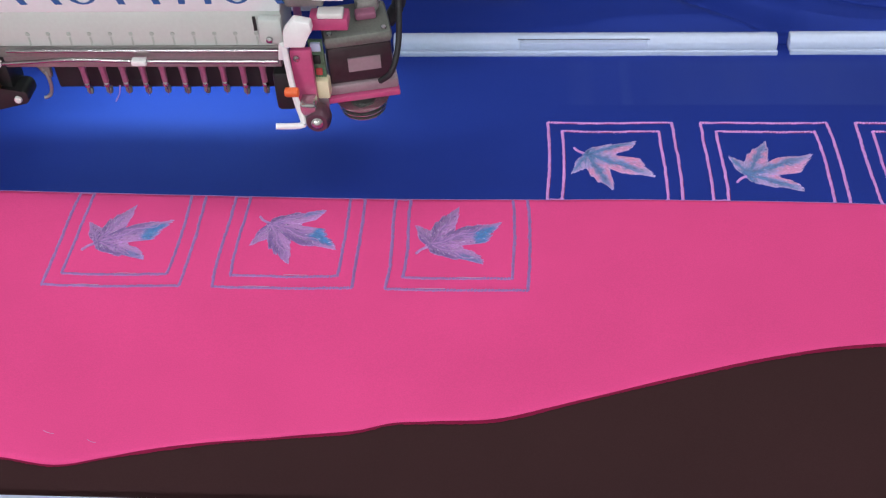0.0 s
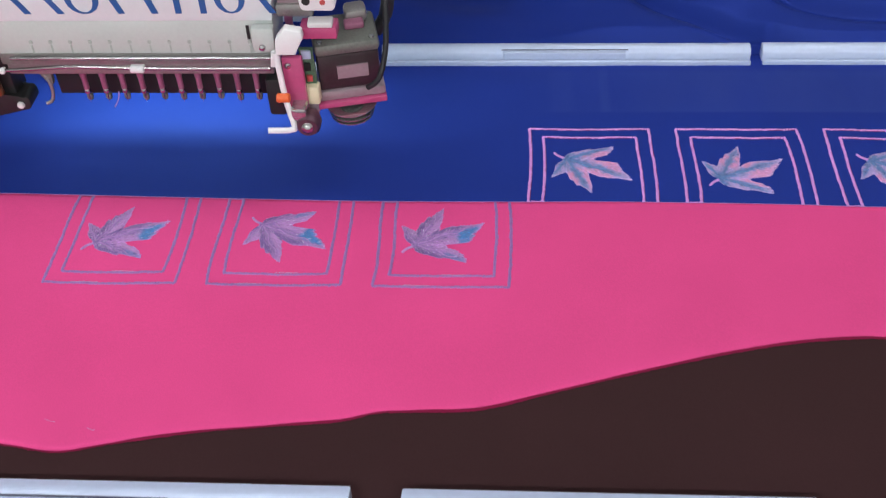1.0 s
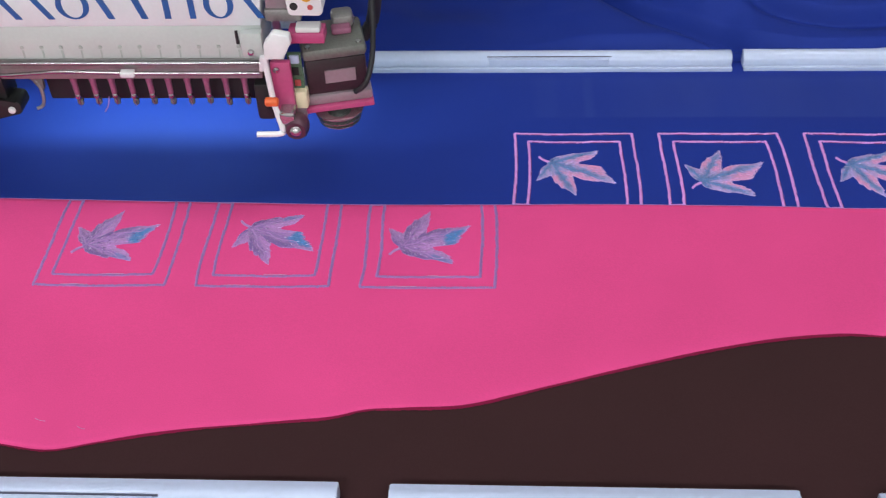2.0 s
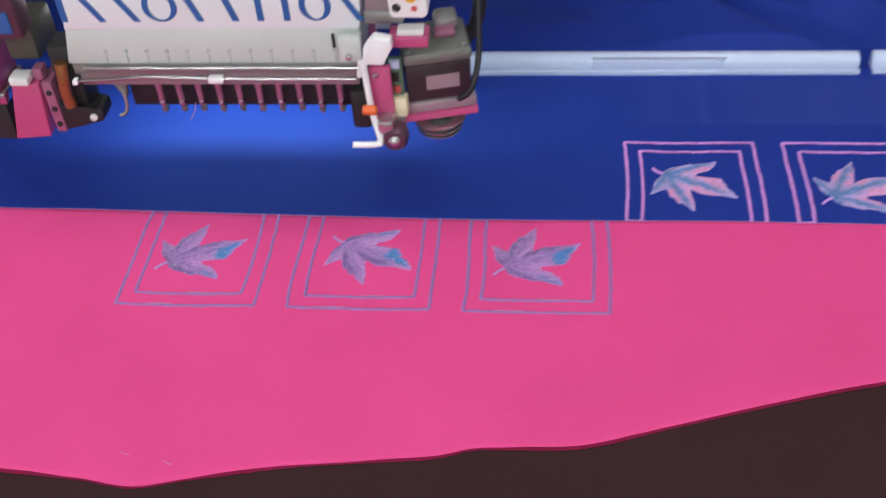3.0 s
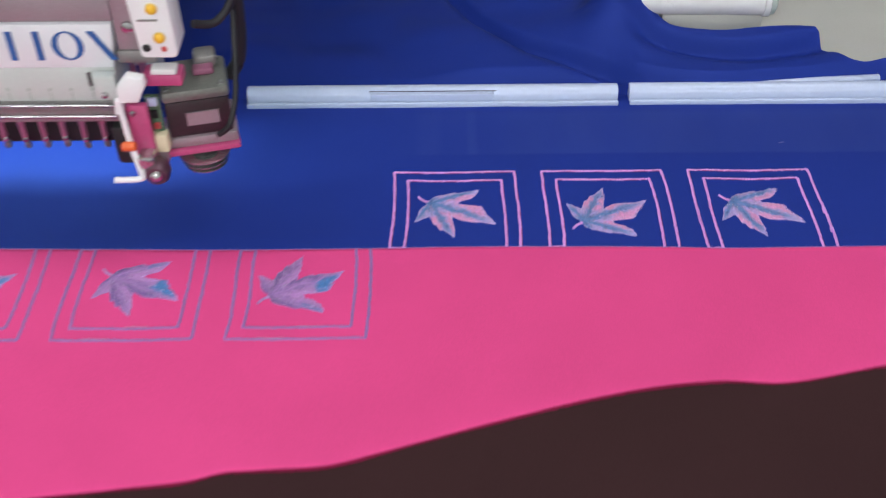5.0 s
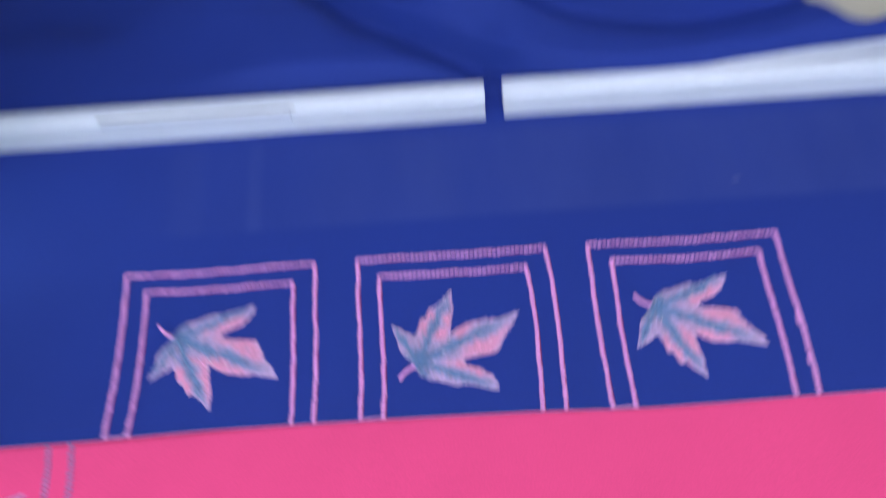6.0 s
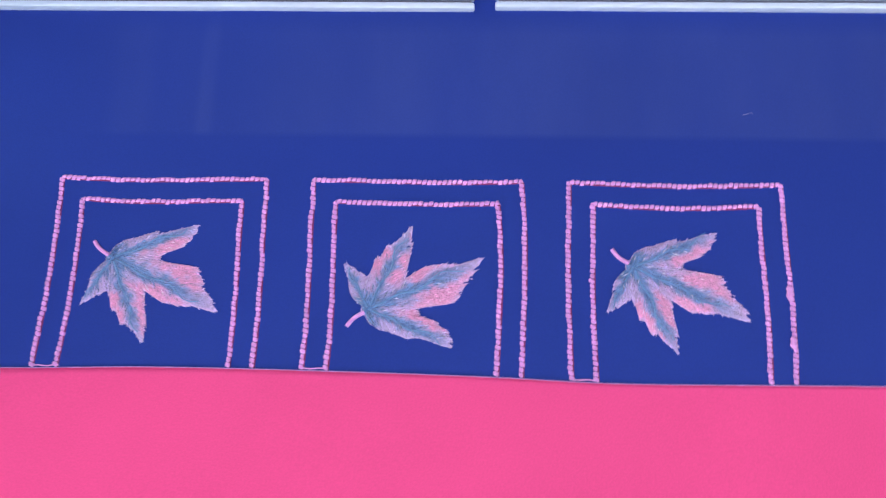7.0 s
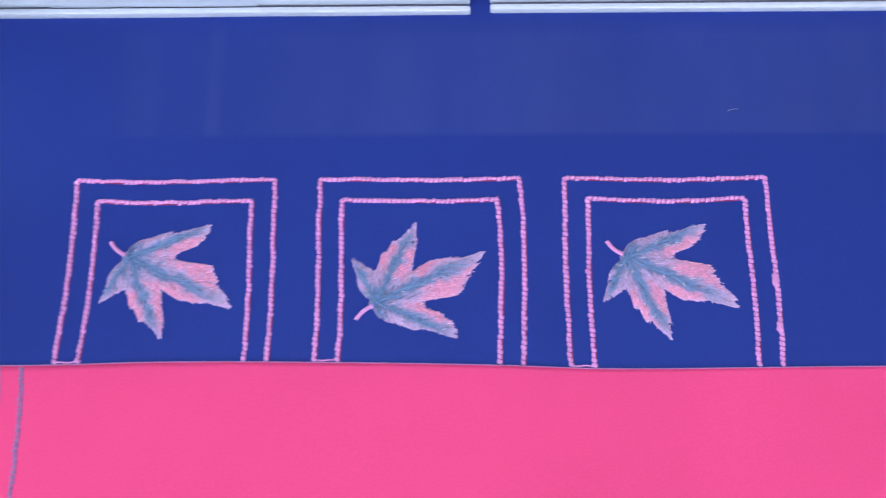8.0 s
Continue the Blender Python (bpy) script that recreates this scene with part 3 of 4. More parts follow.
def stitched_square(cloth, x0, far_y, near_y, hub, flip, turn, lift, border, vein_mat, stem_mat, palette, label, seed):
    """One embroidered square, open at the seam: two borders and a leaf."""
    w, inset, waist = 0.12, 0.0135, 0.55 if far_y > near_y(x0) else 0.42
    sgn = 1 if far_y > near_y(x0) else -1

    def frame_line(d, end):
        pts, first, last = [], end(x0 + d), end(x0 + w - d)
        for (ax, ay), (bx, by) in zip([(x0 + d, first), (x0 + d, far_y - sgn * d), (x0 + w - d, far_y - sgn * d)],
                                      [(x0 + d, far_y - sgn * d), (x0 + w - d, far_y - sgn * d), (x0 + w - d, last)]):
            for k in range(12):
                t = k / 12
                x, y = ax + (bx - ax) * t, ay + (by - ay) * t
                bow = (0.0014 * math.sin(math.pi * t) * math.sin(seed * 2.3 + ax * 9) + 0.0010 * math.sin(math.tau * t) * math.cos(seed * 1.7 + ax * 7)) * (1 if ax == bx else 0.4)
                if ax == bx and ax < x0 + w / 2 and seed == 1.0:
                    bow = -0.0022 * (1 - t) ** 2 + 0.0014 * math.sin(math.pi * t)
                if ax == bx and ax > x0 + w / 2:
                    bow = 0.0013 * math.sin(math.pi * t) + 0.4 * bow
                pts.append((x + (bow if ax == bx else 0), y + (bow if ay == by else 0) - (0.0012 * math.sin(math.pi * t) if ay == by else 0), 0))
        pts.append((x0 + w - d, last, 0))
        return pts

    outer = rope(frame_line(0, near_y), border, "embroidered_square", cloth, lift=lift, waist=waist)
    tagged(outer, label)
    rope(frame_line(inset, near_y), border, "inner_border", outer, lift=lift, waist=waist)
    if sgn > 0:
        # a dark magenta strand paints the cord's shaded, colour-fringed edge on one side
        for d in (0, inset):
            line = [(x + 0.0011, y - 0.0010, lift(x, y) - 0.0002) for x, y, _ in frame_line(d, near_y)]
            part("cord_shade", tube(B(), line, 0.0006, 6), CORD_SHADE, outer, "dark magenta strand painting the cord's shaded edge")
    if sgn < 0:
        # pale strands on the row nearest the hem: tie stitches and painted white glints
        for d, u0, u1 in ((0, 0.22, 0.42), (inset, 0.5, 0.72)):
            row = [(x0 + d + (w - 2 * d) * (u0 + (u1 - u0) * k / 10), far_y + d - 0.0004 + 0.0002 * math.sin(k * 0.8 + seed)) for k in range(11)]
            part("glint_stitch", tube(B(), [(x, y, lift(x, y) + 0.0013) for x, y in row], 0.00022, 6), LINT, outer)
    ends = [(x0 + inset * k / 6, near_y(x0 + inset * k / 6) + sgn * 0.0008 + 0.0003 * math.sin(k * 1.3 + seed)) for k in range(7)]
    part("joining_stitch", tube(B(), [(x, y, lift(x, y) + 0.0004) for x, y in ends], 0.0004, 6), border, outer)
    part("leaf", leaf_mesh(hub, flip, turn, lift, palette, seed), LEAF_THREAD, outer, "leaf in shaded thread")
    for ang, ln in [L[:2] for L in LOBES]:
        path = []
        for k in range(14):
            r = ln * (0.04 + 0.80 * k / 13)
            x, y = leaf_place(hub, flip, turn, r, ang + 3 * math.sin(k * 0.9 + seed))
            path.append((x, y, lift(x, y) + 0.0010 + 0.0004 * math.sin(k * 2.0)))
        part("leaf_vein", tube(B(), path, 0.0007, 6, True, [0.4 + 0.6 * (1 - k / 13) for k in range(14)]), vein_mat, outer)
    path = []
    for k in range(8):
        x, y = leaf_place(hub, flip, turn, 0.003 + 0.0125 * k / 7, 143 + 4 * math.sin(k * 0.6))
        path.append((x, y, lift(x, y) + 0.0006))
    part("leaf_stem", tube(B(), path, 0.0012, 7), stem_mat, outer)


def blue_lift(x, y):
    return blue_height(x, y) + 0.0001


def pink_lift(x, y):
    return pink_height(x, y) + 0.0001


ON_BLUE = ((0.76, 0.31, 0.60), (0.05, 0.22, 0.54), (0.50, 0.36, 0.70), (0.22, 0.24, 0.48), None)
ON_PINK = ((0.40, 0.22, 0.52), (0.28, 0.15, 0.44), (0.48, 0.23, 0.56), (0.17, 0.08, 0.32), (0.04, 0.20, 0.52))
for i, (hx, hy, flip) in enumerate([(0.036, 0.840, 1), (0.0355, 0.8125, -1), (0.035, 0.8392, 1)]):
    x0 = 0.100 + 0.1472 * i
    stitched_square(blue_cloth, x0, 0.890, lambda x: along(SEAM, x) + 0.0006, (x0 + hx, hy), flip, 0, blue_lift, PINK_THREAD, BLUE_THREAD,
                    PINK_THREAD, ON_BLUE, "pink stitched square round a pink and pale blue leaf", 1.0 + i)
for i, (hx, hy, flip) in enumerate([(0.035, 0.7155, -1), (0.039, 0.740, 1), (0.035, 0.7155, -1)]):
    x0 = -0.3365 + 0.1485 * i
    stitched_square(pink_cloth, x0, 0.6640, lambda x: along(SEAM, x) - 0.0006, (x0 + hx, hy), flip, 0, pink_lift, VIOLET_THREAD, PURPLE_THREAD,
                    PURPLE_THREAD, ON_PINK, "violet stitched square round a lavender and blue leaf", 4.0 + i)

# two thickened places in the last square's border
for ky, kl in ((0.825, 0.0045), (0.797, 0.0035)):
    knot = tube(B(), [(0.5144 + 0.0004 * math.sin(k * 2.0), ky + kl * (k / 3 - 1), blue_lift(0.5144, ky) + 0.0008) for k in range(7)], 0.0019, 8, True,
                [0.4, 0.9, 1.0, 0.85, 1.0, 0.9, 0.4])
    part("thread_knot", knot, PINK_THREAD, blue_cloth, "thickened knot of pink thread")

# loose thread ends and lint
for name, pts, r, lift in [
    ("thread_end", [(-0.205, 0.4445, 0), (-0.195, 0.450, 0), (-0.178, 0.4545, 0), (-0.165, 0.4555, 0)], 0.0003, brown_height),
    ("thread_end", [(-0.286, 0.5115, 0), (-0.281, 0.5095, 0), (-0.277, 0.5090, 0)], 0.0002, pink_height),
    ("thread_end", [(-0.250, 0.5045, 0), (-0.246, 0.5025, 0), (-0.243, 0.5022, 0)], 0.0002, pink_height),
    ("thread_end", [(0.496, 0.9335, 0), (0.499, 0.9345, 0), (0.502, 0.9348, 0)], 0.00014, blue_height),
]:
    bm = B()
    tube(bm, [(x, y, lift(x, y) + r * 0.8) for x, y, _ in smooth_path(pts, 5)], r, 6)
    tagged(mesh_object(name, bm, LINT), "short loose end of pale thread lying on the cloth", "thread", "thread ends")


# ---- frame clips ----
def frame_clip(x0, x1, y0, y1, base, top, tabs, label, group, low=0.80):
    """A long plastic clip: a rounded cap, a groove, a thin lip along the inner side, and sliding tabs."""
    d = y1 - y0
    t = thing("frame_clip", ((x0 + x1) / 2, (y0 + y1) / 2, base), label, "clip", group)
    bm = B()
    prof = []
    for k in range(9):
        u = k / 8
        prof.append((y0 + d * (0.33 + 0.67 * u), base + (top - base) * (low + (1 - low) * math.sin(math.pi * min(1, u * (1.05 if low > 0.7 else 0.66) + 0.05)) ** 0.7)))
    prof = [(y0 + d * 0.33, base)] + prof + [(y1, base)]
    a = [bm.verts.new((x0, y, z)) for y, z in prof]
    b = [bm.verts.new((x1, y, z)) for y, z in prof]
    n = len(prof)
    bm.faces.new(a)
    bm.faces.new(b[::-1])
    for k in range(n):
        bm.faces.new((a[k], a[(k + 1) % n], b[(k + 1) % n], b[k]))
    bmesh.ops.bevel(bm, geom=[e for e in bm.edges if abs(e.verts[0].co.x - e.verts[1].co.x) < 1e-6], offset=0.0012, segments=2,
                    profile=0.5, affect="EDGES")
    part("cap", bm, CLIP_WHITE, t)
    part("groove", boxed(x0 + 0.002, x1 - 0.002, y0 + d * 0.18, y0 + d * 0.34, base, base + (top - base) * low * 0.35), GROOVE, t)
    part("lip", boxed(x0, x1, y0, y0 + d * 0.20, base, base + (top - base) * low * 0.75, bevel=0.0012), CLIP_WHITE, t)
    for tx0, tx1 in tabs:
        tall = top if low > 0.7 else base + (top - base) * 0.80
        a, c = (0.12, 0.42) if low > 0.7 else (0.22, 0.46)
        part("tab", boxed(tx0, tx1, y0 + d * a, y0 + d * c, base + 0.3 * (top - base), tall + 0.0006, bevel=0.0012), CLIP_WHITE, t)
        part("tab_slot", boxed(tx0 - 0.002, tx1 + 0.003, y0 + d * (c + 0.01), y0 + d * (c + 0.04), base + 0.3 * (top - base), tall + 0.0009 if low > 0.7 else base + 0.885 * (top - base)), GROOVE, t)
    return t


FRONT = "long glossy white plastic clip holding brown cloth on the frame"
BACK = "long glossy white plastic clip holding blue cloth on the frame"
frame_clip(-0.331, -0.0335, 0.4180, 0.4480, 0.898, 0.9155, [(-0.30, -0.168)], FRONT, "front clips")
frame_clip(0.0045, 0.3015, 0.4165, 0.4470, 0.898, 0.9155, [(0.086, 0.219)], FRONT, "front clips")
frame_clip(0.358, 0.66, 0.4150, 0.4455, 0.898, 0.9155, [(0.44, 0.57)], FRONT, "front clips")
frame_clip(-0.0615, 0.3385, 1.0010, 1.0225, 0.8985, 0.9165, [(0.072, 0.204)], BACK, "back clips", low=0.5)
frame_clip(0.3510, 0.755, 1.0020, 1.0235, 0.8985, 0.9165, [], BACK, "back clips", low=0.5)
spare = frame_clip(0.45, 0.628, 1.0190, 1.0350, 0.8985, 0.9150, [], "short white plastic clip half covered by loose blue cloth", "back clips")
spare.rotation_euler = (0, 0, radians(3.8))

# ---- the white pipe behind the cloth ----
pipe = thing("white_pipe", (0.45, 1.13, TABLE_TOP), "white enamelled pipe with a collar, on a grey saddle", "pipe")
part("barrel", tube(B(), [(0.368, 1.1335, 0.954), (0.514, 1.129, 0.954)], 0.0172, 28), TUBE_WHITE, pipe)
part("collar", turned(B(), (0.512, 1.1291, 0.954), (1, -0.03, 0), [(0, 0.0170), (0.001, 0.0188), (0.007, 0.0188), (0.008, 0.0172)], 28), TUBE_WHITE, pipe)
part("end_cap", turned(B(), (0.520, 1.1288, 0.954), (1, -0.03, 0), [(0, 0.0165), (0.005, 0.016), (0.008, 0.011), (0.0085, 0)]), COVER_DIM, pipe)
part("saddle", boxed(0.40, 0.515, 1.122, 1.140, TABLE_TOP, 0.939, bevel=0.002), TABLE_GREY, pipe)

# ---- embroidery machine: unseen beam, set close and dark to shade the back, and supports ----
beam = thing("unseen_beam", (0, 1.4, TABLE_TOP), "unseen dark mauve beam carrying the embroidery heads, placed to shade the back cloth", "machine")
part("beam", boxed(-1.3, 1.3, 1.27, 1.52, 1.12, 1.72, bevel=0.01), DARK_MAUVE, beam)
for bx in (-1.2, 1.2):
    part("upright", boxed(bx - 0.06, bx + 0.06, 1.31, 1.48, TABLE_TOP, 1.12, bevel=0.006), COVER, beam)

# ---- embroidery head ----
head = thing("embroidery_head", (-0.25, 0.9, 1.0), "cream and magenta multi-needle embroidery head over blue cloth", "machine")
part("body", boxed(-0.370, -0.135, 0.845, 1.0, 1.045, 1.26, bevel=0.008), COVER, head)
# out of view; widened to the right to shade the cloth behind the head
part("arm", boxed(-0.34, -0.03, 0.998, 1.272, 1.14, 1.34, bevel=0.01), COVER, head)
lamp = part("work_lamp", boxed(-0.408, -0.132, 0.922, 0.945, 1.038, 1.046, bevel=0.002), LIT, head, "lit white work lamp strip")
# unseen blocker, added to keep the work light off the back clips
part("rear_light_blocker", boxed(-0.41, -0.125, 0.948, 0.951, 0.990, 1.046, bevel=0.0008), DULL_STEEL, lamp)
bm = B()
box(bm, -0.41, -0.13, 0.912, 0.915, 1.036, 1.046)
for k in range(28):
    # unseen comb, added to let only a part of the light out to the front
    box(bm, -0.41 + 0.01 * k, -0.4028 + 0.01 * k, 0.912, 0.915, 0.9940, 1.036)
part("light_comb", bm, DULL_STEEL, lamp, smooth=False)
part("front_cover", prism(B(), [(-0.379, 1.051), (-0.126, 1.051), (-0.124, 1.085), (-0.372, 1.085)], 0.800, 0.846, 0.0015), COVER, head,
     "cream enamelled lower cover")
plate = part("name_plate", prism(B(), [(-0.372, 1.085), (-0.124, 1.085), (-0.119, 1.126), (-0.366, 1.126)], 0.7990, 0.846, 0.0012), PLATE, head,
             "white plate with blue printed marks")
# the maker's mark as plain shapes: upright bars, slanting bars and rings
for mx0, mx1, shape in [(-0.371, -0.360, "bar"), (-0.353, -0.331, "slant"), (-0.325, -0.303, "slant"), (-0.300, -0.272, "ring"), (-0.268, -0.252, "slant"),
                        (-0.238, -0.224, "slant"), (-0.218, -0.197, "bar"), (-0.193, -0.180, "bar"), (-0.176, -0.151, "ring"), (-0.147, -0.126, "slant")]:
    mx0, mx1 = -0.374 + 1.043 * (mx0 + 0.371), -0.374 + 1.043 * (mx1 + 0.371)
    z0, z1, mid, bm = 1.0930, 1.1200, (mx0 + mx1) / 2, B()
    if shape == "bar":
        box(bm, mid - 0.0027, mid + 0.0027, 0.7982, 0.7995, z0, z1)
    elif shape == "slant":
        prism(bm, [(mx0, z1), (mx0 + 0.0062, z1), (mx1 - 0.0006, z0), (mx1 - 0.0062, z0)], 0.7982, 0.7995)
    else:
        turns = [math.tau * k / 28 for k in range(28)]
        rows = [[bm.verts.new((mid + wide * math.cos(q), y, (z0 + z1) / 2 + tall * math.sin(q))) for q in turns]
                for wide, tall, y in (((mx1 - mx0) / 2, (z1 - z0) / 2, 0.7995), ((mx1 - mx0) / 2, (z1 - z0) / 2, 0.7982),
                                      ((mx1 - mx0) / 2 - 0.0052, (z1 - z0) / 2 - 0.0012, 0.7982), ((mx1 - mx0) / 2 - 0.0052, (z1 - z0) / 2 - 0.0012, 0.7995))]
        for k in range(28):
            for u, v in zip(rows, rows[1:]):
                bm.faces.new((u[k], u[(k + 1) % 28], v[(k + 1) % 28], v[k]))
    part("printed_mark", bm, MARK_BLUE, plate, smooth=False)
part("upper_strip", boxed(-0.366, -0.118, 0.802, 0.846, 1.1265, 1.1493, bevel=0.0015), MAUVE, head, "mauve metal strip")
for k in range(7):
    x0 = -0.362 + 0.0335 * k
    part("guide_plate", boxed(x0, x0 + 0.029, 0.799, 0.804, 1.1495, 1.1530, bevel=0.001), TUBE_WHITE, head, "polished thread guide plate")
part("upper_cover", boxed(-0.362, -0.12, 0.8035, 0.846, 1.1535, 1.25, bevel=0.002), DARK_MAUVE, head)
# faint eyelets low on the cover
for k in range(12):
    part("eyelet", turned(B(), (-0.147 - 0.0178 * k, 0.7992, 1.0635), (0, 1, 0), [(0, 0.0016), (0.0009, 0.0020)], 10), COVER_DIM, head)
# darker strips paint the needle bars' reflections at the cover's bottom
for k in range(12):
    part("needle_reflection", boxed(-0.1477 - 0.0178 * k, -0.1463 - 0.0178 * k, 0.7994, 0.8006, 1.0525, 1.0605), COVER_DIM, head)
part("cover_slot", boxed(-0.1480, -0.1455, 0.7985, 0.801, 1.067, 1.080), BLACK, head)
part("clear_bracket", boxed(-0.142, -0.122, 0.788, 0.7985, 1.060, 1.084, bevel=0.003), COVER, head, "cloudy white plastic bracket")
part("bracket_pin", turned(B(), (-0.1335, 0.788, 1.0655), (0, -1, 0), [(0, 0.0030), (0.002, 0.0026), (0.003, 0.001)], 12), STEEL, head)
part("bracket_foot", prism(B(), [(-0.129, 1.046), (-0.1215, 1.046), (-0.1205, 1.062), (-0.1265, 1.062)], 0.786, 0.798, 0.001), WHITE, head)
# rods and strip under the cover
part("rod_strip", boxed(-0.376, -0.129, 0.800, 0.838, 1.040, 1.051, bevel=0.001), DULL_STEEL, head)
part("upper_rod", tube(B(), [(-0.365, 0.797, 1.0485), (-0.129, 0.797, 1.0485)], 0.0017), CHROME, head)
part("lower_rod", tube(B(), smooth_path([(-0.377, 0.794, 1.0375), (-0.350, 0.794, 1.039), (-0.310, 0.794, 1.0415), (-0.25, 0.794, 1.0400),
                                         (-0.19, 0.794, 1.0395), (-0.131, 0.794, 1.0395)]), 0.0017), CHROME, head)
part("rod_tray", boxed(-0.372, -0.130, 0.800, 0.806, 1.0295, 1.0405, bevel=0.001), DULL_STEEL, head)
part("rod_clip", boxed(-0.257, -0.244, 0.790, 0.798, 1.037, 1.0425, bevel=0.0015), WHITE, head, "white clip on the rod")
part("rod_end", boxed(-0.3765, -0.3715, 0.790, 0.797, 1.0355, 1.0400, bevel=0.0015), WHITE, head)
part("needle_back", boxed(-0.342, -0.130, 0.822, 0.838, 0.992, 1.037, bevel=0.002), BLACK, head)
for k in range(10):
    nx = -0.1505 - 0.01775 * k
    low = 0.002 * noise.noise((k * 1.7, 0, 0))
    post = part("needle_bar", tube(B(), [(nx, 0.812, 1.042), (nx, 0.811, 1.020), (nx, 0.811, 1.019), (nx, 0.811, 1.0065 + low)], 0.0031, 12, True,
                                   [1, 1, 0.86, 0.86]), NEEDLE, head, "mauve needle bar")
    part("needle_clamp", turned(B(), (nx, 0.811, 1.0068 + low), (0, 0, -1), [(0, 0.0026), (0.0008, 0.0031), (0.0042, 0.0030), (0.0052, 0.0018)], 12), CHROME, post,
         "polished needle clamp")
    part("needle", tube(B(), [(nx, 0.811, 1.002 + low), (nx, 0.811, 0.9915 + low)], 0.0006, 6, True, [1, 0.4]), STEEL, post)
    part("presser_foot", prism(B(), [(nx - 0.0032, 0.9950 + low), (nx - 0.0012, 0.9925 + low), (nx + 0.0020, 0.9930 + low), (nx + 0.0024, 0.9985 + low), (nx - 0.0026, 1.0005 + low)],
                               0.812, 0.816, 0.0006), OLIVE, post)
part("hanging_thread", tube(B(), smooth_path([(-0.279, 0.806, 1.006), (-0.281, 0.805, 0.998), (-0.286, 0.804, 0.990)], 4), 0.0006, 6), PURPLE_THREAD, head, "lavender thread end")
part("thread_wire", tube(B(), smooth_path([(-0.345, 0.808, 1.026), (-0.341, 0.806, 1.016), (-0.341, 0.805, 1.004), (-0.344, 0.804, 0.997),
                                           (-0.349, 0.803, 0.995)]), 0.0017, 10), DULL_STEEL, head)
part("wire_plate", prism(B(), [(-0.362, 1.040), (-0.336, 1.040), (-0.338, 1.014), (-0.342, 1.012), (-0.346, 1.024), (-0.354, 1.032)], 0.806, 0.811, 0.0008), OLIVE, head,
     "dark curved guide plate")
part("side_block", boxed(-0.140, -0.123, 0.797, 0.835, 0.985, 1.025, bevel=0.004), BLACK, head)
part("side_panel", prism(B(), [(-0.118, 1.100), (-0.095, 1.100), (-0.095, 1.25), (-0.116, 1.25)], 0.802, 0.845, 0.001), MAUVE, head)
part("side_screw", turned(B(), (-0.106, 0.8025, 1.122), (0, -1, 0), [(0, 0.0055), (0.003, 0.005), (0.004, 0.002)], 16), STEEL, head)
part("side_bracket", boxed(-0.120, -0.088, 0.800, 0.846, 1.088, 1.100, bevel=0.002), DULL_STEEL, head)

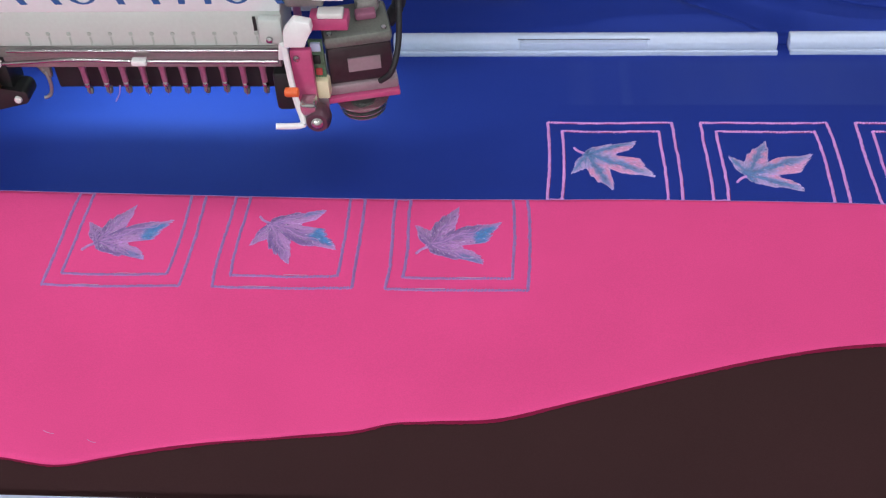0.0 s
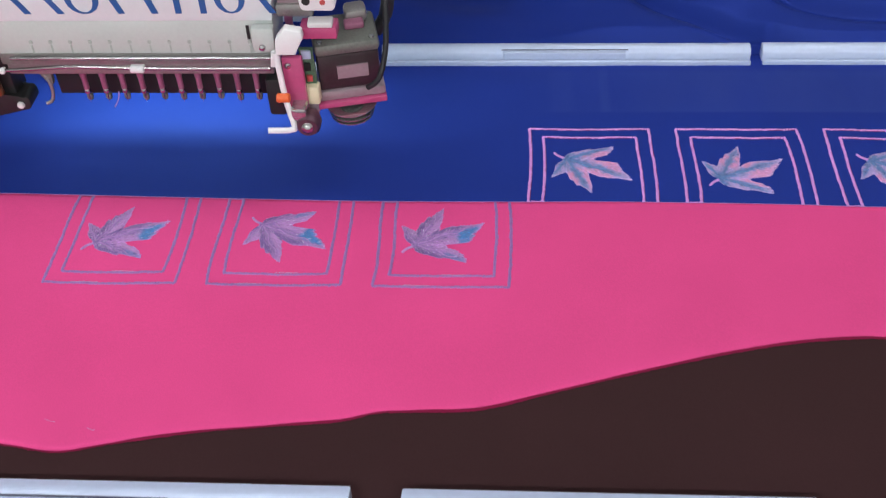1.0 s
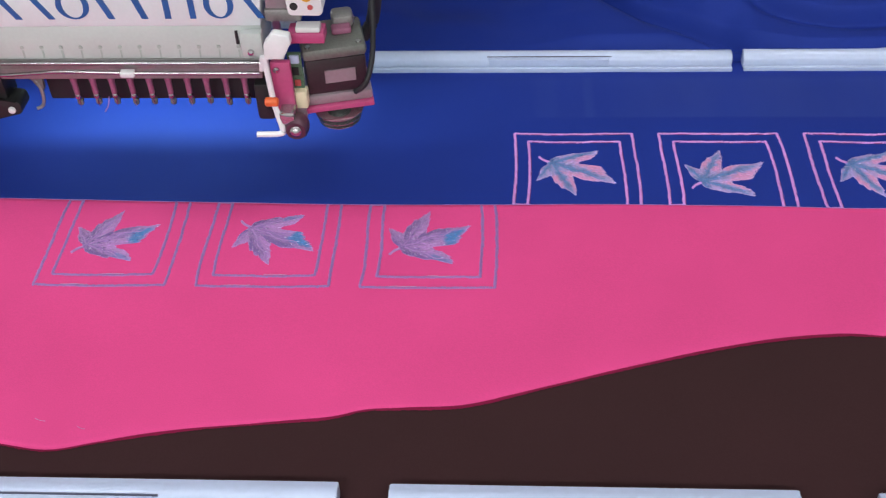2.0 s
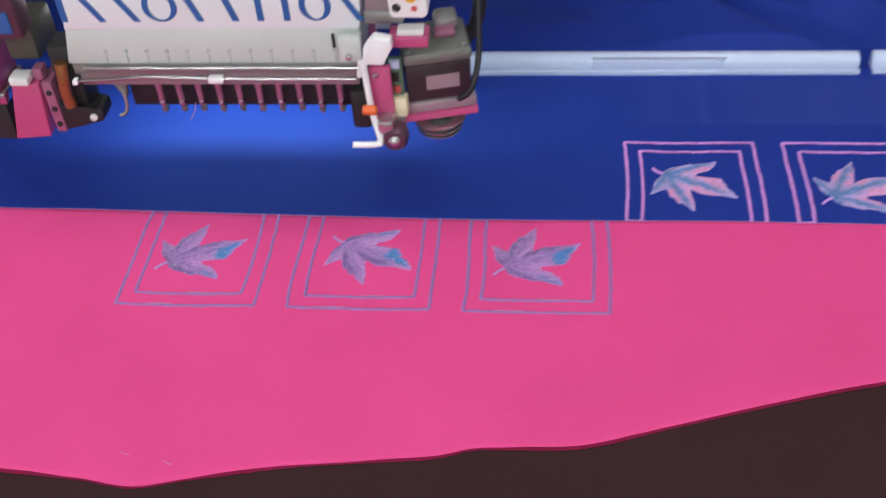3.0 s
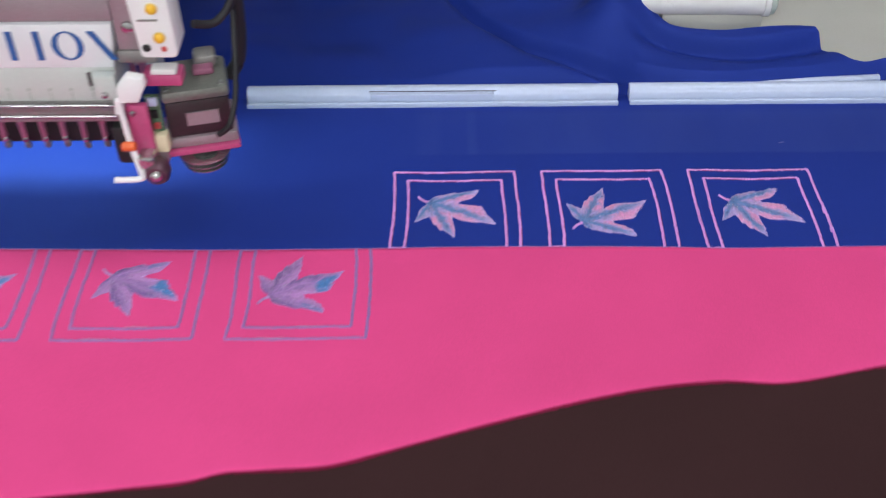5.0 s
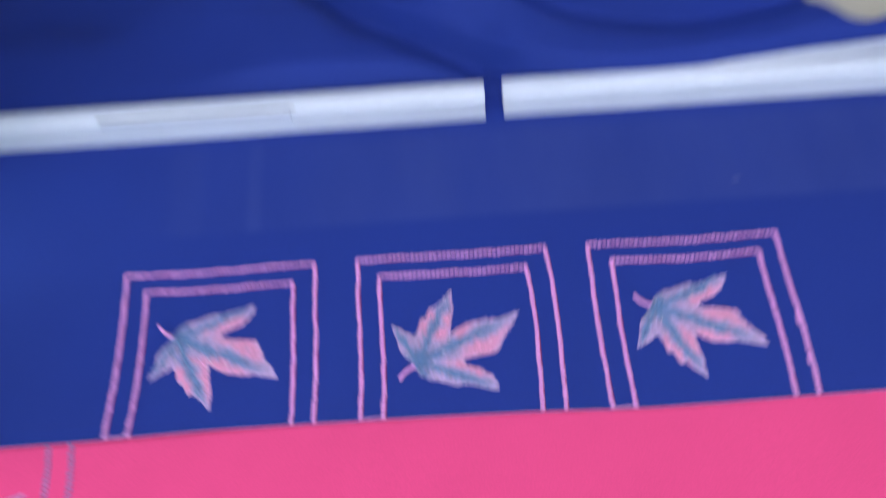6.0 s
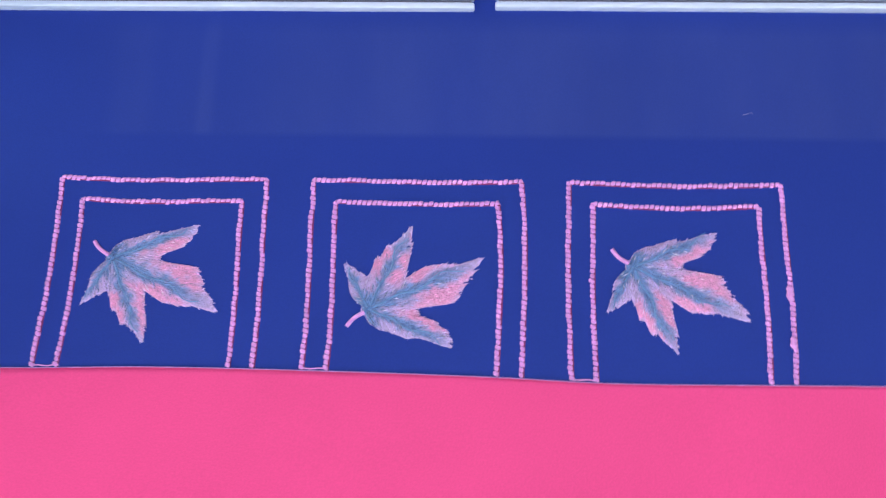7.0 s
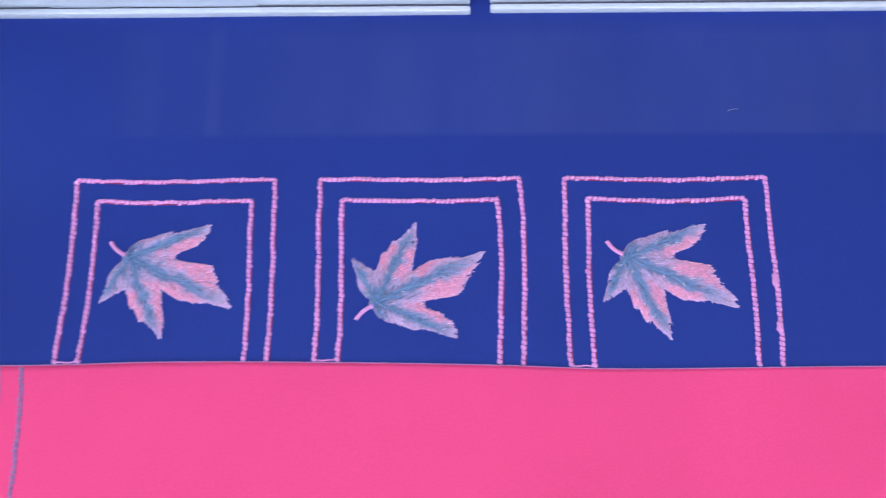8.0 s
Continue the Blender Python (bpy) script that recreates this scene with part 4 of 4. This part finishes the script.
# ---- trimmer and colour-change side of the head ----
def side_gear(dx, dy, owner):
    """The magenta bracket, lever, board and motor on a head's side."""
    def P(x0, x1, y0, y1, z0, z1, bevel=0.0):
        return boxed(x0 + dx, x1 + dx, y0 + dy, y1 + dy, z0, z1, bevel=bevel)
    def T(bm):
        """Turned to the motor's own angle."""
        at = Vector((-0.0905 + dx, 0.800 + dy, 0))
        bmesh.ops.transform(bm, matrix=Matrix.Translation(at) @ Matrix.Rotation(radians(13), 4, "Z") @ Matrix.Translation(-at), verts=bm.verts)
        return bm
    br = part("bracket", P(-0.1185, -0.1005, 0.785, 0.792, 0.985, 1.056, 0.0015), MAGENTA, owner, "magenta bracket")
    part("screw", turned(B(), (-0.113 + dx, 0.785 + dy, 1.049), (0, -1, 0), [(0, 0.003), (0.0015, 0.0028), (0.002, 0.001)], 12), STEEL, br)
    part("bracket_arm", P(-0.100, -0.068, 0.790, 0.808, 1.072, 1.083, 0.0015), MAGENTA, owner)
    # white enamel on the steel block stands for the lamp's reflection
    part("bright_block", P(-0.0925, -0.071, 0.789, 0.801, 1.0835, 1.089, 0.0015), TUBE_WHITE, owner, "steel block with its glint painted white")
    part("lever_top", prism(B(), [(x + dx, z) for x, z in [(-0.120, 1.065), (-0.1025, 1.065), (-0.1015, 1.073), (-0.095, 1.080), (-0.096, 1.088),
                                                            (-0.110, 1.091), (-0.119, 1.080)]], 0.776 + dy, 0.786 + dy, 0.0015), WHITE, owner, "white plastic lever")
    part("lever", tube(B(), smooth_path([(-0.1205 + dx, 0.779 + dy, 1.066), (-0.1175 + dx, 0.776 + dy, 1.020), (-0.112 + dx, 0.770 + dy, 0.995),
                                         (-0.1140 + dx, 0.768 + dy, 0.992), (-0.122 + dx, 0.766 + dy, 0.9925), (-0.135 + dx, 0.764 + dy, 0.994)], 6), 0.0028, 10), WHITE, owner, "white bent lever")
    part("orange_tip", turned(B(), (-0.1185 + dx, 0.7725 + dy, 1.0235), (1, 0, 0), [(-0.006, 0.003), (-0.005, 0.0042), (0.005, 0.0042), (0.006, 0.003)], 12),
         ORANGE, owner, "orange plastic tip")
    bd = part("circuit_board", P(-0.1045, -0.0925, 0.797, 0.800, 1.020, 1.058), BOARD, owner, "green circuit board")
    part("chip", P(-0.1015, -0.0955, 0.795, 0.797, 1.036, 1.044, 0.0006), BLACK, bd)
    part("red_part", P(-0.1005, -0.0950, 0.7945, 0.797, 1.025, 1.031, 0.0006), RED, bd)
    part("socket_top", P(-0.1025, -0.0940, 0.794, 0.797, 1.049, 1.057, 0.0006), CLIP_WHITE, bd)
    part("connector", P(-0.1045, -0.0900, 0.790, 0.802, 1.003, 1.0215, 0.002), CREAM, owner, "cream plug")
    part("plug_lead", P(-0.103, -0.093, 0.792, 0.802, 0.990, 1.003, 0.001), MAUVE, owner)
    mo = part("motor", T(P(-0.0905, -0.0350, 0.802, 0.850, 1.009, 1.0455, 0.0025)), MOTOR, owner, "black stepper motor")
    part("motor_cap", T(P(-0.0920, -0.0335, 0.800, 0.852, 1.0455, 1.0575, 0.004)), OLIVE, mo, "grey cast cap")
    for sx, sy in ((-0.086, 0.806), (-0.040, 0.806), (-0.040, 0.846), (-0.086, 0.846)):
        part("motor_screw", T(turned(B(), (sx + dx, sy + dy, 1.0575), (0, 0, 1), [(0, 0.0026), (0.0012, 0.0024)], 10)), STEEL, mo)
    part("motor_base", T(P(-0.0930, -0.0315, 0.800, 0.853, 0.9985, 1.009, 0.0025)), MAUVE, mo, "mauve cast base")
    part("motor_label", T(P(-0.0735, -0.0455, 0.8005, 0.8023, 1.021, 1.034)), MAUVE, mo, "pale mauve label", )
    part("magenta_strip", T(P(-0.0950, -0.0310, 0.797, 0.853, 0.9925, 0.9985, 0.0012)), MAGENTA, owner)
    for pz, pr in ((0.9735, 0.0200), (0.9785, 0.0215), (0.9850, 0.0235)):
        part("pulley_flange", turned(B(), (-0.067 + dx, 0.818 + dy, pz), (0, 0, 1), [(0, pr - 0.0010), (0.0003, pr), (0.0010, pr), (0.0013, pr - 0.0010)], 28), BRIGHT, owner,
             "polished pulley flange")
    part("pulley", turned(B(), (-0.067 + dx, 0.818 + dy, 0.9740), (0, 0, 1), [(0, 0.0185), (0.0115, 0.0190), (0.012, 0.012), (0.0185, 0.012)], 28), BLACK, owner,
         "dark grooved pulley")
    kn = part("knob", turned(B(), (-0.1 + dx, 0.786 + dy, 0.994), (0, -1, 0), [(0, 0.009), (0.006, 0.0112), (0.014, 0.0112), (0.018, 0.0088)], 24), DARK_MAUVE, owner,
              "steel knob")
    part("knob_centre", turned(B(), (-0.1 + dx, 0.768 + dy, 0.994), (0, -1, 0), [(0, 0.0058), (0.002, 0.0050), (0.0035, 0.0025), (0.004, 0.0005)], 18), STEEL, kn)
    part("knob_mount", P(-0.1135, -0.1000, 0.770, 0.786, 0.999, 1.0125, 0.002), BRIGHT, owner)
    part("side_box", T(P(-0.060, -0.040, 0.830, 0.85, 1.0575, 1.070, 0.004)), DULL_STEEL, owner)
    part("red_cap", T(P(-0.062, -0.044, 0.820, 0.831, 1.0575, 1.064, 0.002)), NEEDLE, owner)


side_gear(0, 0, head)

# control box with two buttons
cb = part("control_box", prism(B(), [(-0.0965, 1.104), (-0.0945, 1.101), (-0.0690, 1.1005), (-0.0662, 1.104), (-0.0680, 1.215), (-0.1035, 1.215)], 0.788, 0.822, 0.002), WHITE, head,
          "white control box with two yellow buttons")
for bx, bz in ((-0.0805, 1.1465), (-0.0785, 1.1205)):
    part("button", turned(B(), (bx, 0.788, bz), (0, -1, 0), [(0, 0.0045), (0.003, 0.0042), (0.0042, 0.0025), (0.0045, 0.0004)], 18), YELLOW, cb, "yellow push button")
    part("button_rim", turned(B(), (bx, 0.7885, bz), (0, -1, 0), [(0, 0.0052), (0.0012, 0.0050)], 18), CREAM, cb)
part("jack", turned(B(), (-0.0905, 0.7882, 1.1105), (0, -1, 0), [(0, 0.0036), (0.001, 0.0034)], 14), BLACK, cb)
part("indicator", turned(B(), (-0.0765, 0.7882, 1.1095), (0, -1, 0), [(0, 0.0026), (0.0015, 0.002)], 14), RED, cb)
for bx, bz, bw in ((-0.0875, 1.1625, 0.005), (-0.0855, 1.136, 0.008)):
    part("caption_bar", boxed(bx - bw, bx + bw, 0.7872, 0.7882, bz - 0.0008, bz + 0.0008), DULL_STEEL, cb)
part("cable_loop", tube(B(), smooth_path([(-0.056, 0.812, 1.118), (-0.040, 0.825, 1.112), (-0.026, 0.835, 1.128), (-0.020, 0.84, 1.155), (-0.022, 0.845, 1.20), (-0.04, 0.85, 1.26)]),
                        0.0036, 10), RUBBER, head, "black rubber cable")
part("motor_cable", tube(B(), smooth_path([(-0.046, 0.868, 1.03), (-0.036, 0.872, 1.045), (-0.031, 0.872, 1.075), (-0.029, 0.868, 1.12), (-0.027, 0.862, 1.20), (-0.03, 0.87, 1.27)]),
                         0.0062, 12), RUBBER, head, "black rubber cable")

part("motor_lead", tube(B(), smooth_path([(-0.031, 0.864, 1.12), (-0.031, 0.845, 1.085), (-0.030, 0.812, 1.05), (-0.036, 0.797, 1.028), (-0.047, 0.797, 1.017)]),
                        0.0026, 10), RUBBER, head, "thin black lead")

# dark arm and brass fittings at the other side
part("side_arm", prism(B(), [(-0.399, 0.983), (-0.364, 0.992), (-0.361, 0.996), (-0.361, 1.003), (-0.364, 1.007), (-0.372, 1.005), (-0.388, 1.008), (-0.399, 1.014)], 0.797, 0.820, 0.002), BLACK, head, "black arm")
part("arm_screw", turned(B(), (-0.3705, 0.797, 0.9975), (0, -1, 0), [(0, 0.0036), (0.002, 0.0032), (0.003, 0.001)], 14), TUBE_WHITE, head)
part("brass_guide", tube(B(), smooth_path([(-0.3840, 0.797, 1.054), (-0.3850, 0.795, 1.041), (-0.3865, 0.794, 1.026), (-0.3855, 0.794, 1.012)]), 0.0052, 12), BRASS, head, "worn brass guide")
part("arm_post", boxed(-0.397, -0.374, 0.803, 0.83, 1.0, 1.066, bevel=0.003), BLACK, head)

# ---- the neighbouring head ----
other = thing("embroidery_head", (-0.62, 0.9, 1.0), "neighbouring embroidery head with magenta bracket and dark olive motor", "machine")
part("body", boxed(-0.80, -0.49, 0.845, 1.0, 1.045, 1.26, bevel=0.008), COVER, other)
part("arm", boxed(-0.74, -0.58, 0.998, 1.272, 1.09, 1.30, bevel=0.01), COVER, other)
part("bracket", prism(B(), [(-0.449, 0.974), (-0.4155, 0.977), (-0.4095, 1.034), (-0.434, 1.034)], 0.795, 0.812, 0.0015), MAGENTA, other, "magenta bracket")
part("bracket_side", boxed(-0.4090, -0.3995, 0.797, 0.83, 0.981, 1.034, bevel=0.0015), NEEDLE, other)
for hz in (0.990, 1.006, 1.023):
    part("bracket_screw", turned(B(), (-0.4040, 0.797, hz), (0, -1, 0), [(0, 0.0028), (0.0012, 0.0024)], 12), BLACK, other)
# painted white for the glint on its steel
part("bright_block", boxed(-0.4330, -0.4155, 0.790, 0.806, 1.0345, 1.0425, bevel=0.002), TUBE_WHITE, other, "steel block with its glint painted white")
part("hinge", boxed(-0.4145, -0.405, 0.799, 0.812, 1.0345, 1.046, bevel=0.002), NEEDLE, other)
part("motor", boxed(-0.438, -0.410, 0.814, 0.86, 1.045, 1.078, bevel=0.004), DARK_OLIVE, other, "dark olive cast motor")
part("magenta_plate", boxed(-0.495, -0.452, 0.80, 0.846, 1.02, 1.062, bevel=0.002), MAGENTA, other)
part("base_plate", boxed(-0.495, -0.447, 0.80, 0.846, 1.008, 1.02, bevel=0.002), STEEL, other)
part("lower_block", boxed(-0.495, -0.450, 0.80, 0.846, 0.970, 1.008, bevel=0.002), BLACK, other)
part("control_box", prism(B(), [(-0.445, 1.082), (-0.405, 1.082), (-0.402, 1.2), (-0.452, 1.2)], 0.79, 0.815, 0.002), DARK_MAUVE, other)
part("box_window", boxed(-0.436, -0.411, 0.7885, 0.7905, 1.088, 1.108), MARK_BLUE, other, "dark blue window")
